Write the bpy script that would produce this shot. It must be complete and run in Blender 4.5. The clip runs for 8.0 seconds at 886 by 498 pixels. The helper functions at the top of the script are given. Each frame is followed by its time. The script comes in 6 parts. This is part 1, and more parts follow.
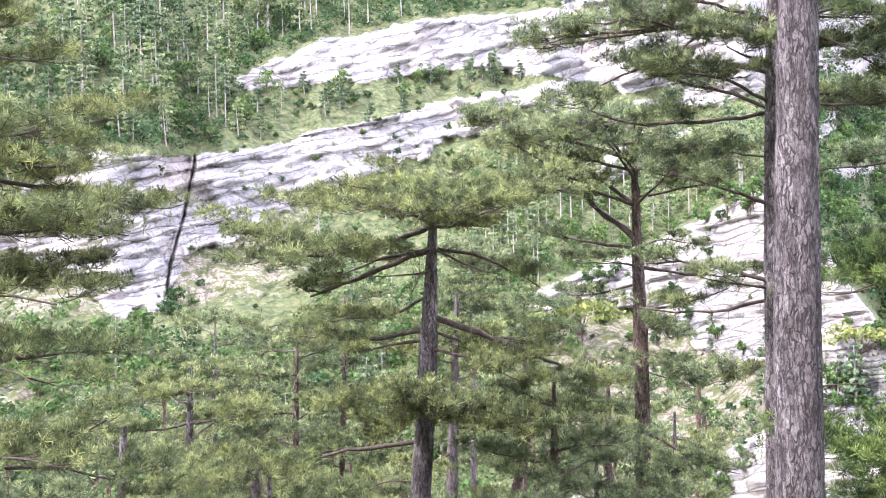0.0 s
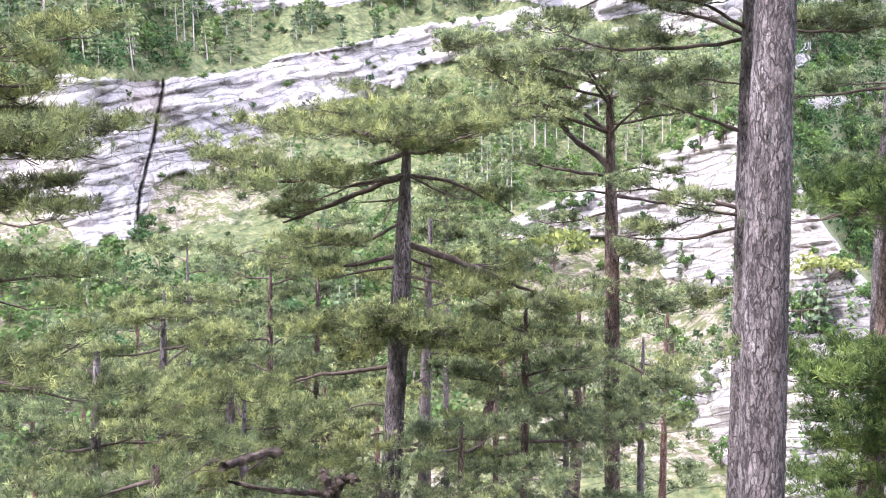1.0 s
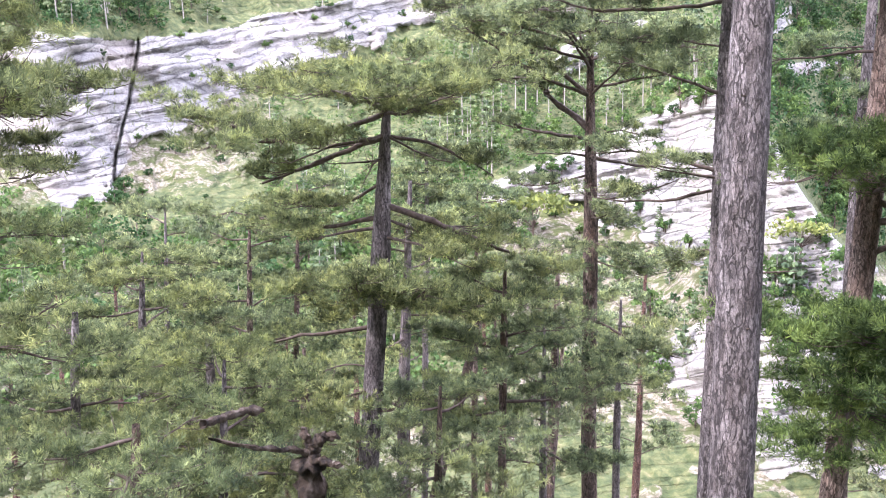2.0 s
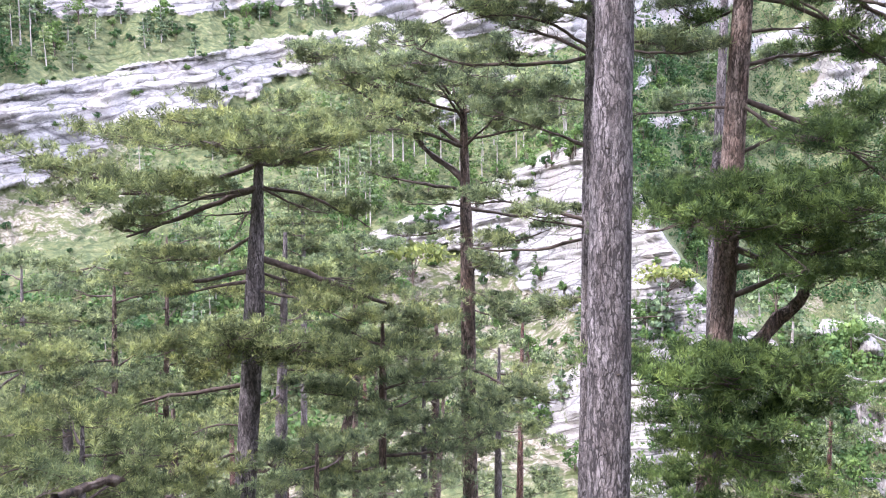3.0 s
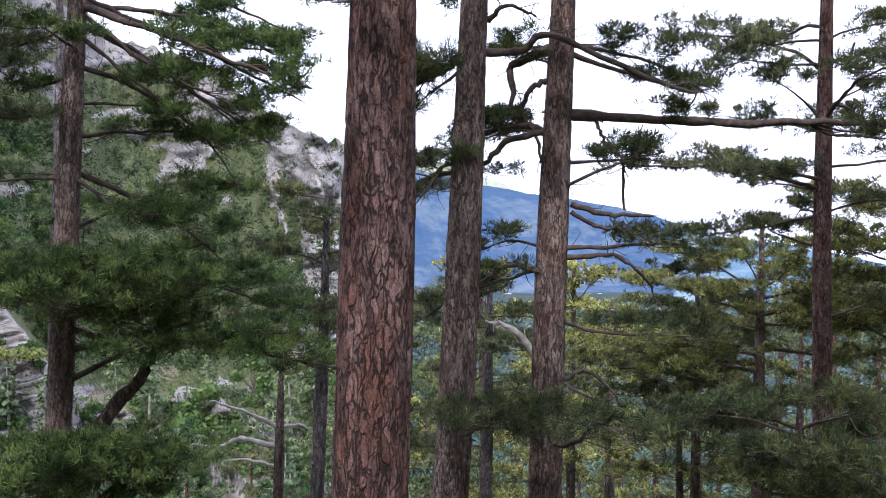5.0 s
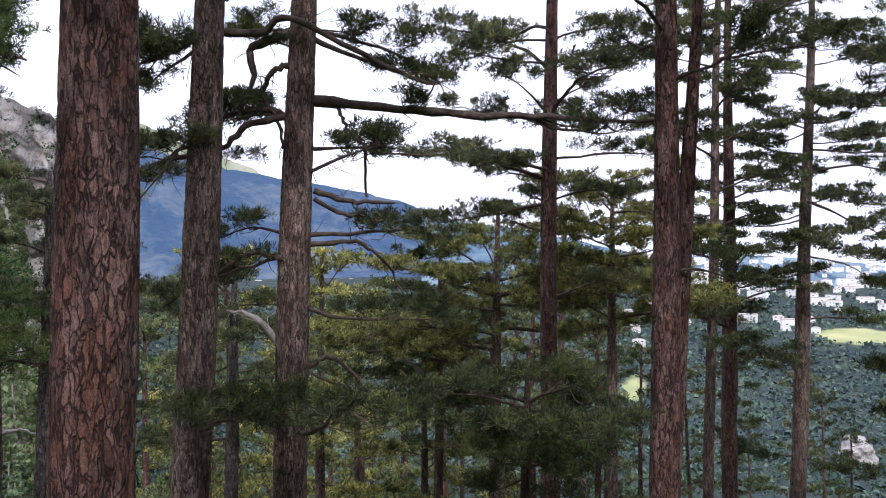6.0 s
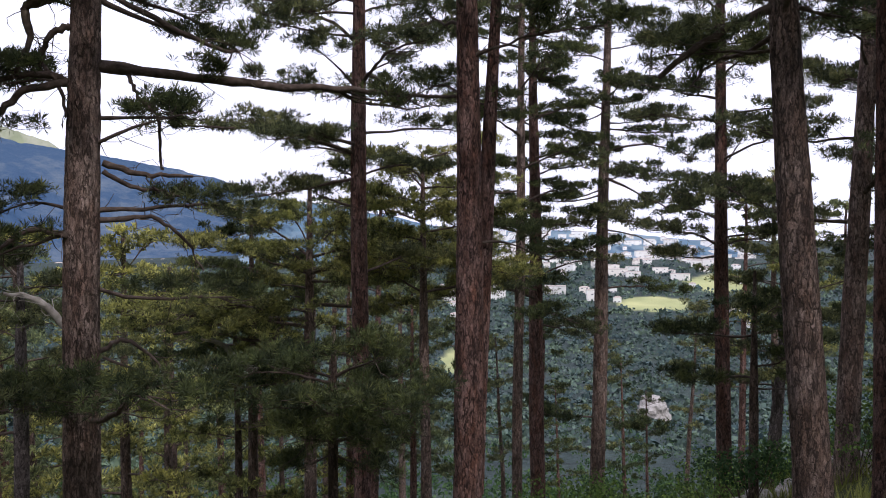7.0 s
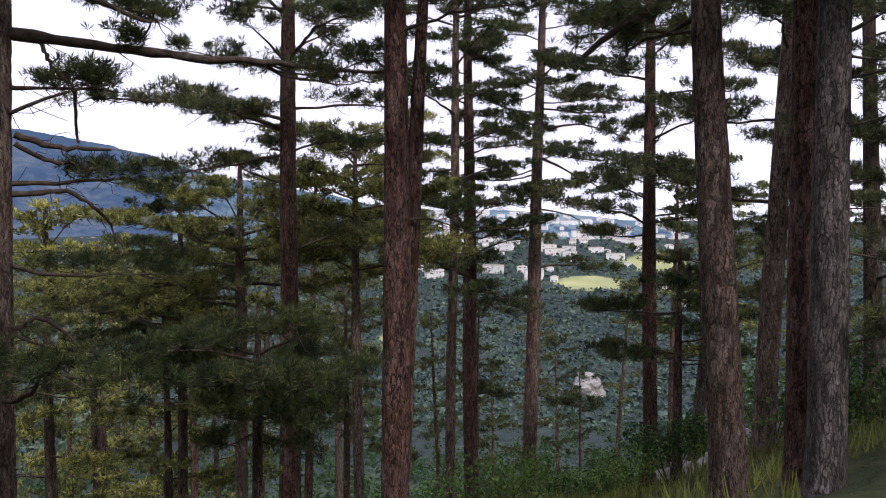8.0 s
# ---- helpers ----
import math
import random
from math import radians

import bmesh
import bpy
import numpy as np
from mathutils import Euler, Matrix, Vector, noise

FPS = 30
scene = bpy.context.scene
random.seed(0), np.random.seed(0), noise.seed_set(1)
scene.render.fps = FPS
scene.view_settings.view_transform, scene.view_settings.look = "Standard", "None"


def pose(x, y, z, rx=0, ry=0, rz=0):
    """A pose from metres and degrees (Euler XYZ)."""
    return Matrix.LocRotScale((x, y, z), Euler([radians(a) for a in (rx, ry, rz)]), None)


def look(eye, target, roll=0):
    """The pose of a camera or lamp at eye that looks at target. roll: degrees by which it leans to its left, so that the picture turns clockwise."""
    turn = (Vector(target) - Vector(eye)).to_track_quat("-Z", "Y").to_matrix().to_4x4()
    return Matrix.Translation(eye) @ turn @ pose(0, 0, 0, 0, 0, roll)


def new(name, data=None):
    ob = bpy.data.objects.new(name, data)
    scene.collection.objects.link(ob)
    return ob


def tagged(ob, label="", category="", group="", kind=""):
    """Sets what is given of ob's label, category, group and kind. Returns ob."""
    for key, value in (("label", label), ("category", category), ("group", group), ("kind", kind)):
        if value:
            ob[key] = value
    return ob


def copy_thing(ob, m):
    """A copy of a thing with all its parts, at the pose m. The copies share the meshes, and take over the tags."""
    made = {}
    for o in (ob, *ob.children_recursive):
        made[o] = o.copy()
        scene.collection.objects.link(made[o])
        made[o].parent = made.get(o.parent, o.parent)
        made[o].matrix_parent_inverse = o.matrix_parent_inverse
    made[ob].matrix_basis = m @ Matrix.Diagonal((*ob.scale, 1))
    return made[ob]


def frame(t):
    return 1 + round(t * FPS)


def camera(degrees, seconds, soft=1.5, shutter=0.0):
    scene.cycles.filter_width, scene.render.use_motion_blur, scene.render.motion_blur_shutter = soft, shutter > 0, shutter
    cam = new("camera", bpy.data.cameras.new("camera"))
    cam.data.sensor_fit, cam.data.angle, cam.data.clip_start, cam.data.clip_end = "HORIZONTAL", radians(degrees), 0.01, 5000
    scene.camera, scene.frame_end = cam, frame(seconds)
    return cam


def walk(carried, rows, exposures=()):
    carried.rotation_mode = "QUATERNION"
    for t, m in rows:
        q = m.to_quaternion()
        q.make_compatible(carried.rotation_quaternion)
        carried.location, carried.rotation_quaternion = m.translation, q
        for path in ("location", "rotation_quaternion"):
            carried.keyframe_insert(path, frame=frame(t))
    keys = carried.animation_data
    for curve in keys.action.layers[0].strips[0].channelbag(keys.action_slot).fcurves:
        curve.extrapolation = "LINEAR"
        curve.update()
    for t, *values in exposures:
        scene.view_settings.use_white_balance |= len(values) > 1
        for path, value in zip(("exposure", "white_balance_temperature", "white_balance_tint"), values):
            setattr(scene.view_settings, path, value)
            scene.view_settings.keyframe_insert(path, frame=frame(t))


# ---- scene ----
cam = camera(55.15, 8.0, 1.0)
EYE = 1.6
ROWS = [
    (0.0, -0.000, 0.000, 0.000, 0.00, -1.12, 1.79),
    (0.5, -0.001, 0.013, -0.022, -0.78, -3.52, 1.58),
    (1.0, -0.004, 0.015, -0.036, -1.66, -5.96, 1.40),
    (2.3, 0.002, -0.020, -0.065, -4.05, -8.58, 1.04),
    (2.5, 0.018, 0.014, -0.065, -5.21, -7.75, 1.09),
    (3.0, 0.058, 0.069, -0.060, -11.19, -5.21, 1.05),
    (3.5, 0.101, 0.111, -0.045, -21.34, -2.83, 0.75),
    (4.0, 0.202, 0.209, -0.037, -32.28, -1.31, 0.45),
    (4.5, 0.281, 0.233, -0.032, -42.64, -0.99, 0.50),
    (5.0, 0.372, 0.219, -0.032, -52.89, -0.87, 0.45),
    (5.2, 0.435, 0.221, -0.028, -56.61, -0.91, 0.21),
    (6.3, 0.454, 0.116, -0.022, -73.64, -2.46, 0.70),
    (6.5, 0.520, 0.081, -0.046, -76.11, -2.74, 0.78),
    (7.0, 0.536, 0.033, -0.056, -81.69, -3.62, 0.57),
    (7.5, 0.505, -0.010, -0.074, -85.58, -4.39, 0.14),
    (8.0, 0.569, -0.091, -0.083, -85.81, -5.04, 0.09),
]


def along(yaw, pitch):
    """The unit direction of a yaw (to the left) and a pitch (upwards), in degrees."""
    a, e = radians(yaw), radians(pitch)
    return Vector((-math.sin(a) * math.cos(e), math.cos(a) * math.cos(e), math.sin(e)))


def carried_pose(x, y, z, yaw, pitch, roll):
    eye = Vector((x, y, EYE + z))
    return look(eye, eye + along(yaw, pitch), -roll)


walk(cam, [(t, carried_pose(*row)) for t, *row in ROWS],
     exposures=[(0, 1.96, 6320, 21), (1.0, 1.95, 6320, 21), (2.5, 1.93, 6230, 21), (3.0, 1.78, 6120, 20), (3.5, 1.12, 6080, 18), (4.0, 0.96, 6000, 18),
                (4.5, 0.70, 6020, 18), (5.0, 0.44, 6120, 17), (6.5, -0.26, 6560, 17), (8.0, -0.52, 6780, 18)])

# ---------------------------------------------------------------- light
SUN_EL, SUN_YAW = 48.0, 120.0  # the sun stands high behind thin cloud, behind and left of the first view
world = bpy.data.worlds.new("sky")
scene.world = world
world.use_nodes = True
wn, wl = world.node_tree.nodes, world.node_tree.links
wn.clear()
w_out, w_bg = wn.new("ShaderNodeOutputWorld"), wn.new("ShaderNodeBackground")
w_sky = wn.new("ShaderNodeTexSky")
w_sky.sky_type, w_sky.sun_disc = "NISHITA", False
w_sky.sun_elevation, w_sky.sun_rotation = radians(SUN_EL), radians(-SUN_YAW)
w_geo, w_map = wn.new("ShaderNodeTexCoord"), wn.new("ShaderNodeMapping")
w_map.inputs["Scale"].default_value = (1.0, 1.0, 3.0)
w_noise = wn.new("ShaderNodeTexNoise")
w_noise.inputs["Scale"].default_value, w_noise.inputs["Detail"].default_value = 2.6, 6.0
w_ramp = wn.new("ShaderNodeValToRGB")
w_ramp.color_ramp.elements[0].position, w_ramp.color_ramp.elements[0].color = 0.23, (0, 0, 0, 1)
w_ramp.color_ramp.elements[1].position, w_ramp.color_ramp.elements[1].color = 0.35, (1, 1, 1, 1)
w_mix = wn.new("ShaderNodeMixRGB")
w_mix.inputs[2].default_value = (14.8, 15.8, 19.0, 1)
w_bg.inputs["Strength"].default_value = 0.1
wl.new(w_geo.outputs["Generated"], w_map.inputs["Vector"])
wl.new(w_map.outputs["Vector"], w_noise.inputs["Vector"])
wl.new(w_noise.outputs["Fac"], w_ramp.inputs["Fac"])
wl.new(w_ramp.outputs["Color"], w_mix.inputs[0])
wl.new(w_sky.outputs["Color"], w_mix.inputs[1])
wl.new(w_mix.outputs["Color"], w_bg.inputs["Color"])
wl.new(w_bg.outputs["Background"], w_out.inputs["Surface"])

sun_data = bpy.data.lights.new("sun", "SUN")
sun_data.energy, sun_data.angle, sun_data.color = 2.6, radians(5), (1.0, 0.985, 0.97)
sun = new("sun", sun_data)
sun.matrix_world = look((0, 0, 60), Vector((0, 0, 60)) - along(SUN_YAW, SUN_EL))


# ---------------------------------------------------------------- materials
class Mat:
    """A node material with short ways to add nodes."""

    def __init__(self, name, rough=0.9):
        self.m = bpy.data.materials.new(name)
        self.m.use_nodes = True
        self.n, self.l = self.m.node_tree.nodes, self.m.node_tree.links
        self.bsdf = self.n["Principled BSDF"]
        self.bsdf.inputs["Roughness"].default_value = rough
        self.bsdf.inputs["Specular IOR Level"].default_value = 0.25
        self.pos = self.n.new("ShaderNodeNewGeometry").outputs["Position"]

    def scaled(self, x, y, z, turn=0.0):
        node = self.n.new("ShaderNodeMapping")
        node.inputs["Scale"].default_value = (x, y, z)
        node.inputs["Rotation"].default_value = (0, turn, 0)
        self.l.new(self.pos, node.inputs["Vector"])
        return node.outputs["Vector"]

    def noise(self, vec, scale, detail=4.0, rough=0.55):
        node = self.n.new("ShaderNodeTexNoise")
        node.inputs["Scale"].default_value, node.inputs["Detail"].default_value = scale, detail
        node.inputs["Roughness"].default_value = rough
        self.l.new(vec, node.inputs["Vector"])
        return node.outputs["Fac"]

    def voronoi(self, vec, scale, feature="DISTANCE_TO_EDGE"):
        node = self.n.new("ShaderNodeTexVoronoi")
        node.feature = feature
        node.inputs["Scale"].default_value = scale
        self.l.new(vec, node.inputs["Vector"])
        return node.outputs["Distance"]

    def ramp(self, fac, *stops):
        node = self.n.new("ShaderNodeValToRGB")
        els = node.color_ramp.elements
        while len(els) < len(stops):
            els.new(0.5)
        for el, (p, c) in zip(els, stops):
            el.position, el.color = p, (*c, 1) if len(c) == 3 else c
        self.l.new(fac, node.inputs["Fac"])
        return node.outputs["Color"]

    def mix(self, fac, a, b, kind="MIX"):
        node = self.n.new("ShaderNodeMixRGB")
        node.blend_type = kind
        for sock, v in zip(node.inputs, (fac, a, b)):
            if isinstance(v, (int, float)):
                sock.default_value = v
            elif isinstance(v, tuple):
                sock.default_value = (*v, 1)
            else:
                self.l.new(v, sock)
        return node.outputs["Color"]

    def maths(self, op, a, b):
        node = self.n.new("ShaderNodeMath")
        node.operation = op
        for sock, v in zip(node.inputs, (a, b)):
            if isinstance(v, (int, float)):
                sock.default_value = v
            else:
                self.l.new(v, sock)
        return node.outputs["Value"]

    def attribute(self, name):
        node = self.n.new("ShaderNodeAttribute")
        node.attribute_name = name
        return node.outputs["Fac"]

    def chance(self):
        return self.n.new("ShaderNodeObjectInfo").outputs["Random"]

    def island(self):
        return self.n.new("ShaderNodeNewGeometry").outputs["Random Per Island"]

    def done(self, colour, height=None, strength=0.5, distance=0.05):
        self.l.new(colour, self.bsdf.inputs["Base Color"])
        if height is not None:
            node = self.n.new("ShaderNodeBump")
            node.inputs["Strength"].default_value, node.inputs["Distance"].default_value = strength, distance
            self.l.new(height, node.inputs["Height"])
            self.l.new(node.outputs["Normal"], self.bsdf.inputs["Normal"])
        return self.m


def bark(name, fissure, plate, pale):
    """Thick plated pine bark: dark fissures between long plates, scaled and lichen-grey in places."""
    k = Mat(name, 0.92)
    nz = k.n.new("ShaderNodeTexNoise")
    nz.inputs["Scale"].default_value, nz.inputs["Detail"].default_value = 16.0, 5.0
    k.l.new(k.scaled(1, 1, 0.45), nz.inputs["Vector"])
    warp = k.n.new("ShaderNodeVectorMath")
    warp.operation = "MULTIPLY_ADD"
    k.l.new(nz.outputs["Color"], warp.inputs[0])
    warp.inputs[1].default_value = (0.085, 0.085, 0.07)
    k.l.new(k.scaled(1, 1, 0.27), warp.inputs[2])
    cells = k.n.new("ShaderNodeTexVoronoi")
    cells.inputs["Scale"].default_value = 29.0
    k.l.new(warp.outputs["Vector"], cells.inputs["Vector"])
    edge = k.voronoi(warp.outputs["Vector"], 29.0)
    flake = k.noise(k.scaled(1, 1, 0.5), 42.0, 6.0, 0.75)
    fine = k.noise(k.scaled(1, 1, 0.6), 130.0, 5.0, 0.8)
    broad = k.noise(k.scaled(1, 1, 0.35), 6.0, 5.0, 0.65)
    plates = k.mix(k.ramp(broad, (0.38, (0, 0, 0)), (0.62, (1, 1, 1))), plate, pale)
    plates = k.mix(0.6, plates, k.ramp(cells.outputs["Color"], (0.2, (0.55, 0.53, 0.53)), (0.8, (1.4, 1.38, 1.38))), "MULTIPLY")
    plates = k.mix(0.85, plates, k.ramp(flake, (0.36, (0.46, 0.44, 0.44)), (0.50, (0.94, 0.92, 0.92)), (0.63, (1.38, 1.35, 1.35))), "MULTIPLY")
    plates = k.mix(0.85, plates, k.ramp(fine, (0.36, (0.5, 0.5, 0.5)), (0.64, (1.45, 1.45, 1.45))), "MULTIPLY")
    plates = k.mix(0.8, plates, k.ramp(k.noise(k.scaled(1, 1, 0.22), 9.0, 4.0, 0.6), (0.36, (0.48, 0.46, 0.47)), (0.48, (0.95, 0.94, 0.94)), (0.66, (1.18, 1.16, 1.16))), "MULTIPLY")
    gaps = k.ramp(k.maths("ADD", edge, k.maths("MULTIPLY", k.maths("SUBTRACT", k.noise(k.scaled(1, 1, 0.35), 19.0, 4.0, 0.6), 0.475), 0.7)), (0.0, (0.12, 0.12, 0.12)), (0.16, (1, 1, 1)))
    col = k.mix(gaps, fissure, plates)
    height = k.maths("ADD", k.maths("MULTIPLY", gaps, 0.8), k.maths("MULTIPLY", flake, 0.8))
    return k.done(col, height, 1.0, 0.022)


def needles_material(name, dark, light, dry, clump=4.0, vary=1.0):
    """Foliage: light and dark clumps, each spray a little different, thin enough to let light through."""
    k = Mat(name, 0.62)
    k.bsdf.inputs["Specular IOR Level"].default_value = 0.16
    col = k.mix(k.ramp(k.noise(k.pos, clump, 3.0, 0.6), (0.40, (0, 0, 0)), (0.60, (1, 1, 1))), dark, light)
    spray = k.ramp(k.island(), (0.0, (0.50, 0.54, 0.54)), (0.45, (0.88, 0.89, 0.89)), (0.8, (1.25, 1.22, 1.10)), (1.0, (1.75, 1.66, 1.35)))
    col = k.mix(vary, col, spray, "MULTIPLY")
    col = k.mix(0.8, col, k.ramp(k.chance(), (0.0, (0.80, 0.85, 0.86)), (0.5, (1.0, 1.0, 1.0)), (1.0, (1.20, 1.12, 1.0))), "MULTIPLY")
    col = k.mix(k.ramp(k.island(), (0.0, (0, 0, 0)), (0.93, (0.08, 0.08, 0.08)), (1.0, (0.45, 0.45, 0.45))), col, dry)
    k.l.new(col, k.bsdf.inputs["Base Color"])
    thin = k.n.new("ShaderNodeBsdfTranslucent")
    k.l.new(col, thin.inputs["Color"])
    both = k.n.new("ShaderNodeMixShader")
    both.inputs[0].default_value = 0.38
    k.l.new(k.bsdf.outputs["BSDF"], both.inputs[1])
    k.l.new(thin.outputs["BSDF"], both.inputs[2])
    k.l.new(both.outputs["Shader"], k.n["Material Output"].inputs["Surface"])
    return k.m


def ground_material():
    """Limestone beds, tan scree and grassy forest floor, told apart by two attributes of the sheet."""
    k = Mat("mountain_ground", 0.95)
    slope = k.scaled(1, 1, 1)
    # the bed that a point belongs to, counted upwards, waved a little; cracks open between the beds
    bed_no = k.maths("ADD", k.attribute("bed"), k.maths("MULTIPLY", k.noise(slope, 0.10, 3.0, 0.5), 1.3))
    across = k.n.new("ShaderNodeSeparateXYZ")
    k.l.new(slope, across.inputs[0])
    flat_bed = k.n.new("ShaderNodeCombineXYZ")
    for axis in (0, 1):
        k.l.new(k.maths("MULTIPLY", across.outputs[axis], 0.05), flat_bed.inputs[axis])
    k.l.new(bed_no, flat_bed.inputs[2])
    strata = k.noise(flat_bed.outputs[0], 1.5, 9.0, 0.74)
    speck = k.noise(slope, 1.6, 8.0, 0.74)
    # blocks within the beds: long cells with open joints, coarse and fine
    ragged_no = k.maths("ADD", bed_no, k.maths("MULTIPLY", speck, 0.5))
    blocks = k.n.new("ShaderNodeCombineXYZ")
    for axis in (0, 1):
        k.l.new(k.maths("MULTIPLY", across.outputs[axis], 0.085), blocks.inputs[axis])
    k.l.new(ragged_no, blocks.inputs[2])
    tone = k.n.new("ShaderNodeTexVoronoi")
    tone.inputs["Scale"].default_value = 0.9
    k.l.new(blocks.outputs[0], tone.inputs["Vector"])
    big_edge, small_edge = k.voronoi(blocks.outputs[0], 0.9), k.voronoi(blocks.outputs[0], 2.3)
    stone = k.ramp(strata, (0.30, (0.205, 0.198, 0.199)), (0.43, (0.270, 0.260, 0.255)), (0.53, (0.322, 0.309, 0.297)), (0.66, (0.355, 0.337, 0.318)))
    stone = k.mix(0.6, stone, k.ramp(tone.outputs["Color"], (0.2, (0.74, 0.74, 0.77)), (0.8, (1.18, 1.15, 1.11))), "MULTIPLY")
    stone = k.mix(0.85, stone, k.ramp(speck, (0.36, (0.62, 0.61, 0.62)), (0.50, (1.0, 0.99, 0.98)), (0.62, (1.16, 1.14, 1.12))), "MULTIPLY")
    joints = k.ramp(k.noise(slope, 0.5, 4.0, 0.6), (0.40, (0.25, 0.25, 0.25)), (0.56, (1, 1, 1)))
    stone = k.mix(k.mix(1.0, k.ramp(small_edge, (0.0, (0.65, 0.65, 0.65)), (0.055, (0, 0, 0))), joints, "MULTIPLY"), stone, (0.095, 0.088, 0.092))
    stone = k.mix(k.ramp(big_edge, (0.0, (0.85, 0.85, 0.85)), (0.045, (0, 0, 0))), stone, (0.075, 0.070, 0.075))
    stone = k.mix(k.ramp(k.noise(slope, 0.06, 4.0), (0.46, (0, 0, 0)), (0.66, (0.45, 0.45, 0.45))), stone, (0.30, 0.245, 0.205))
    stone = k.mix(k.ramp(k.noise(slope, 0.45, 6.0, 0.7), (0.59, (0, 0, 0)), (0.65, (0.85, 0.85, 0.85))), stone, (0.10, 0.115, 0.05))
    scree = k.ramp(k.noise(slope, 1.6, 8.0, 0.8), (0.38, (0.070, 0.062, 0.036)), (0.48, (0.17, 0.145, 0.105)), (0.60, (0.29, 0.262, 0.220)))
    scree = k.mix(k.ramp(k.noise(slope, 0.5, 5.0, 0.7), (0.46, (0, 0, 0)), (0.56, (1, 1, 1))), scree, (0.075, 0.085, 0.032))
    grass = k.ramp(k.noise(slope, 0.7, 7.0, 0.7), (0.32, (0.028, 0.040, 0.017)), (0.46, (0.064, 0.080, 0.033)), (0.57, (0.108, 0.116, 0.050)), (0.68, (0.18, 0.162, 0.085)))
    # valley floor, with the haze over it put in as a blue-green tint
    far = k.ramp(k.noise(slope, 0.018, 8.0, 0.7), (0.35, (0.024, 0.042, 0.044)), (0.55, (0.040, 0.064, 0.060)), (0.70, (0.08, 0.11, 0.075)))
    ragged = k.maths("MULTIPLY", k.maths("SUBTRACT", k.noise(slope, 0.7, 7.0, 0.75), 0.5), 1.5)
    col = k.mix(k.ramp(k.maths("ADD", k.attribute("scree"), ragged), (0.40, (0, 0, 0)), (0.60, (1, 1, 1))), grass, scree)
    col = k.mix(k.ramp(k.maths("ADD", k.attribute("rock"), ragged), (0.44, (0, 0, 0)), (0.56, (1, 1, 1))), col, stone)
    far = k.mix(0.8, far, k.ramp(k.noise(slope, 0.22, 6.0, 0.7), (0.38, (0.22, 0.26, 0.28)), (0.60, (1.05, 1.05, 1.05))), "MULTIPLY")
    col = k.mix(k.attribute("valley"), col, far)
    # meadows, their colour brightened to stand for patches of sun
    col = k.mix(k.attribute("meadow_sun"), col, k.ramp(k.noise(slope, 0.01, 4.0), (0.3, (0.25, 0.29, 0.13)), (0.7, (0.46, 0.46, 0.22))))
    height = k.maths("ADD", k.maths("ADD", k.maths("MULTIPLY", strata, 0.5), k.maths("MULTIPLY", speck, 0.5)), k.ramp(big_edge, (0.0, (0, 0, 0)), (0.10, (0.5, 0.5, 0.5))))
    return k.done(col, height, 0.8, 0.5)


GREY, RED, DARK, YEL = 0, 1, 2, 3
BARKS = [bark("bark_grey", (0.042, 0.035, 0.036), (0.146, 0.125, 0.123), (0.225, 0.203, 0.205)),
         bark("bark_red", (0.022, 0.013, 0.012), (0.150, 0.074, 0.055), (0.225, 0.150, 0.135)),
         bark("bark_dark", (0.030, 0.022, 0.019), (0.132, 0.090, 0.071), (0.21, 0.165, 0.145)),
         bark("bark_brown", (0.050, 0.036, 0.031), (0.205, 0.138, 0.112), (0.31, 0.245, 0.215))]
NEEDLES = [needles_material("needles_green", (0.070, 0.092, 0.054), (0.270, 0.318, 0.160), (0.34, 0.35, 0.19)),
           needles_material("needles_green_cool", (0.058, 0.075, 0.046), (0.200, 0.222, 0.110), (0.29, 0.27, 0.13)),
           needles_material("needles_deep", (0.032, 0.046, 0.026), (0.112, 0.142, 0.060), (0.20, 0.18, 0.08)),
           # yellow-green needles, with sunlight on the crowns put into the colour
           needles_material("needles_sunlit_yellow", (0.072, 0.084, 0.042), (0.375, 0.385, 0.135), (0.42, 0.41, 0.16)),
           needles_material("needles_blue_green", (0.058, 0.084, 0.048), (0.235, 0.288, 0.142), (0.32, 0.32, 0.17)),
           needles_material("needles_warm_green", (0.074, 0.094, 0.046), (0.285, 0.325, 0.145), (0.36, 0.35, 0.17))]
NEEDLES.append(needles_material("needles_fresh", (0.042, 0.074, 0.030), (0.160, 0.232, 0.078), (0.24, 0.26, 0.10)))
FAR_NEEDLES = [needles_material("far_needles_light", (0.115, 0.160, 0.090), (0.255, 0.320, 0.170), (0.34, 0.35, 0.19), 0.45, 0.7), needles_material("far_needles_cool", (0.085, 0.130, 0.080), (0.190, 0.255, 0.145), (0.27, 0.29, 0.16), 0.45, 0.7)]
twig_k = Mat("twig_bark", 0.9)
TWIG = twig_k.done(twig_k.ramp(twig_k.noise(twig_k.pos, 14.0, 5.0), (0.3, (0.050, 0.037, 0.031)), (0.6, (0.105, 0.078, 0.066)), (0.8, (0.20, 0.172, 0.157))),
                   twig_k.noise(twig_k.pos, 50.0), 0.6, 0.01)
dead_k = Mat("dead_wood", 0.9)
DEAD = dead_k.done(dead_k.ramp(dead_k.noise(dead_k.scaled(1, 1, 0.4), 12.0, 6.0), (0.38, (0.026, 0.020, 0.018)), (0.52, (0.080, 0.056, 0.043)), (0.68, (0.17, 0.135, 0.112))),
                   dead_k.noise(dead_k.scaled(1, 1, 0.4), 30.0, 6.0, 0.8), 1.0, 0.05)
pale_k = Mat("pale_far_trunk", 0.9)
bleached_k = Mat("bleached_dead_wood", 0.9)
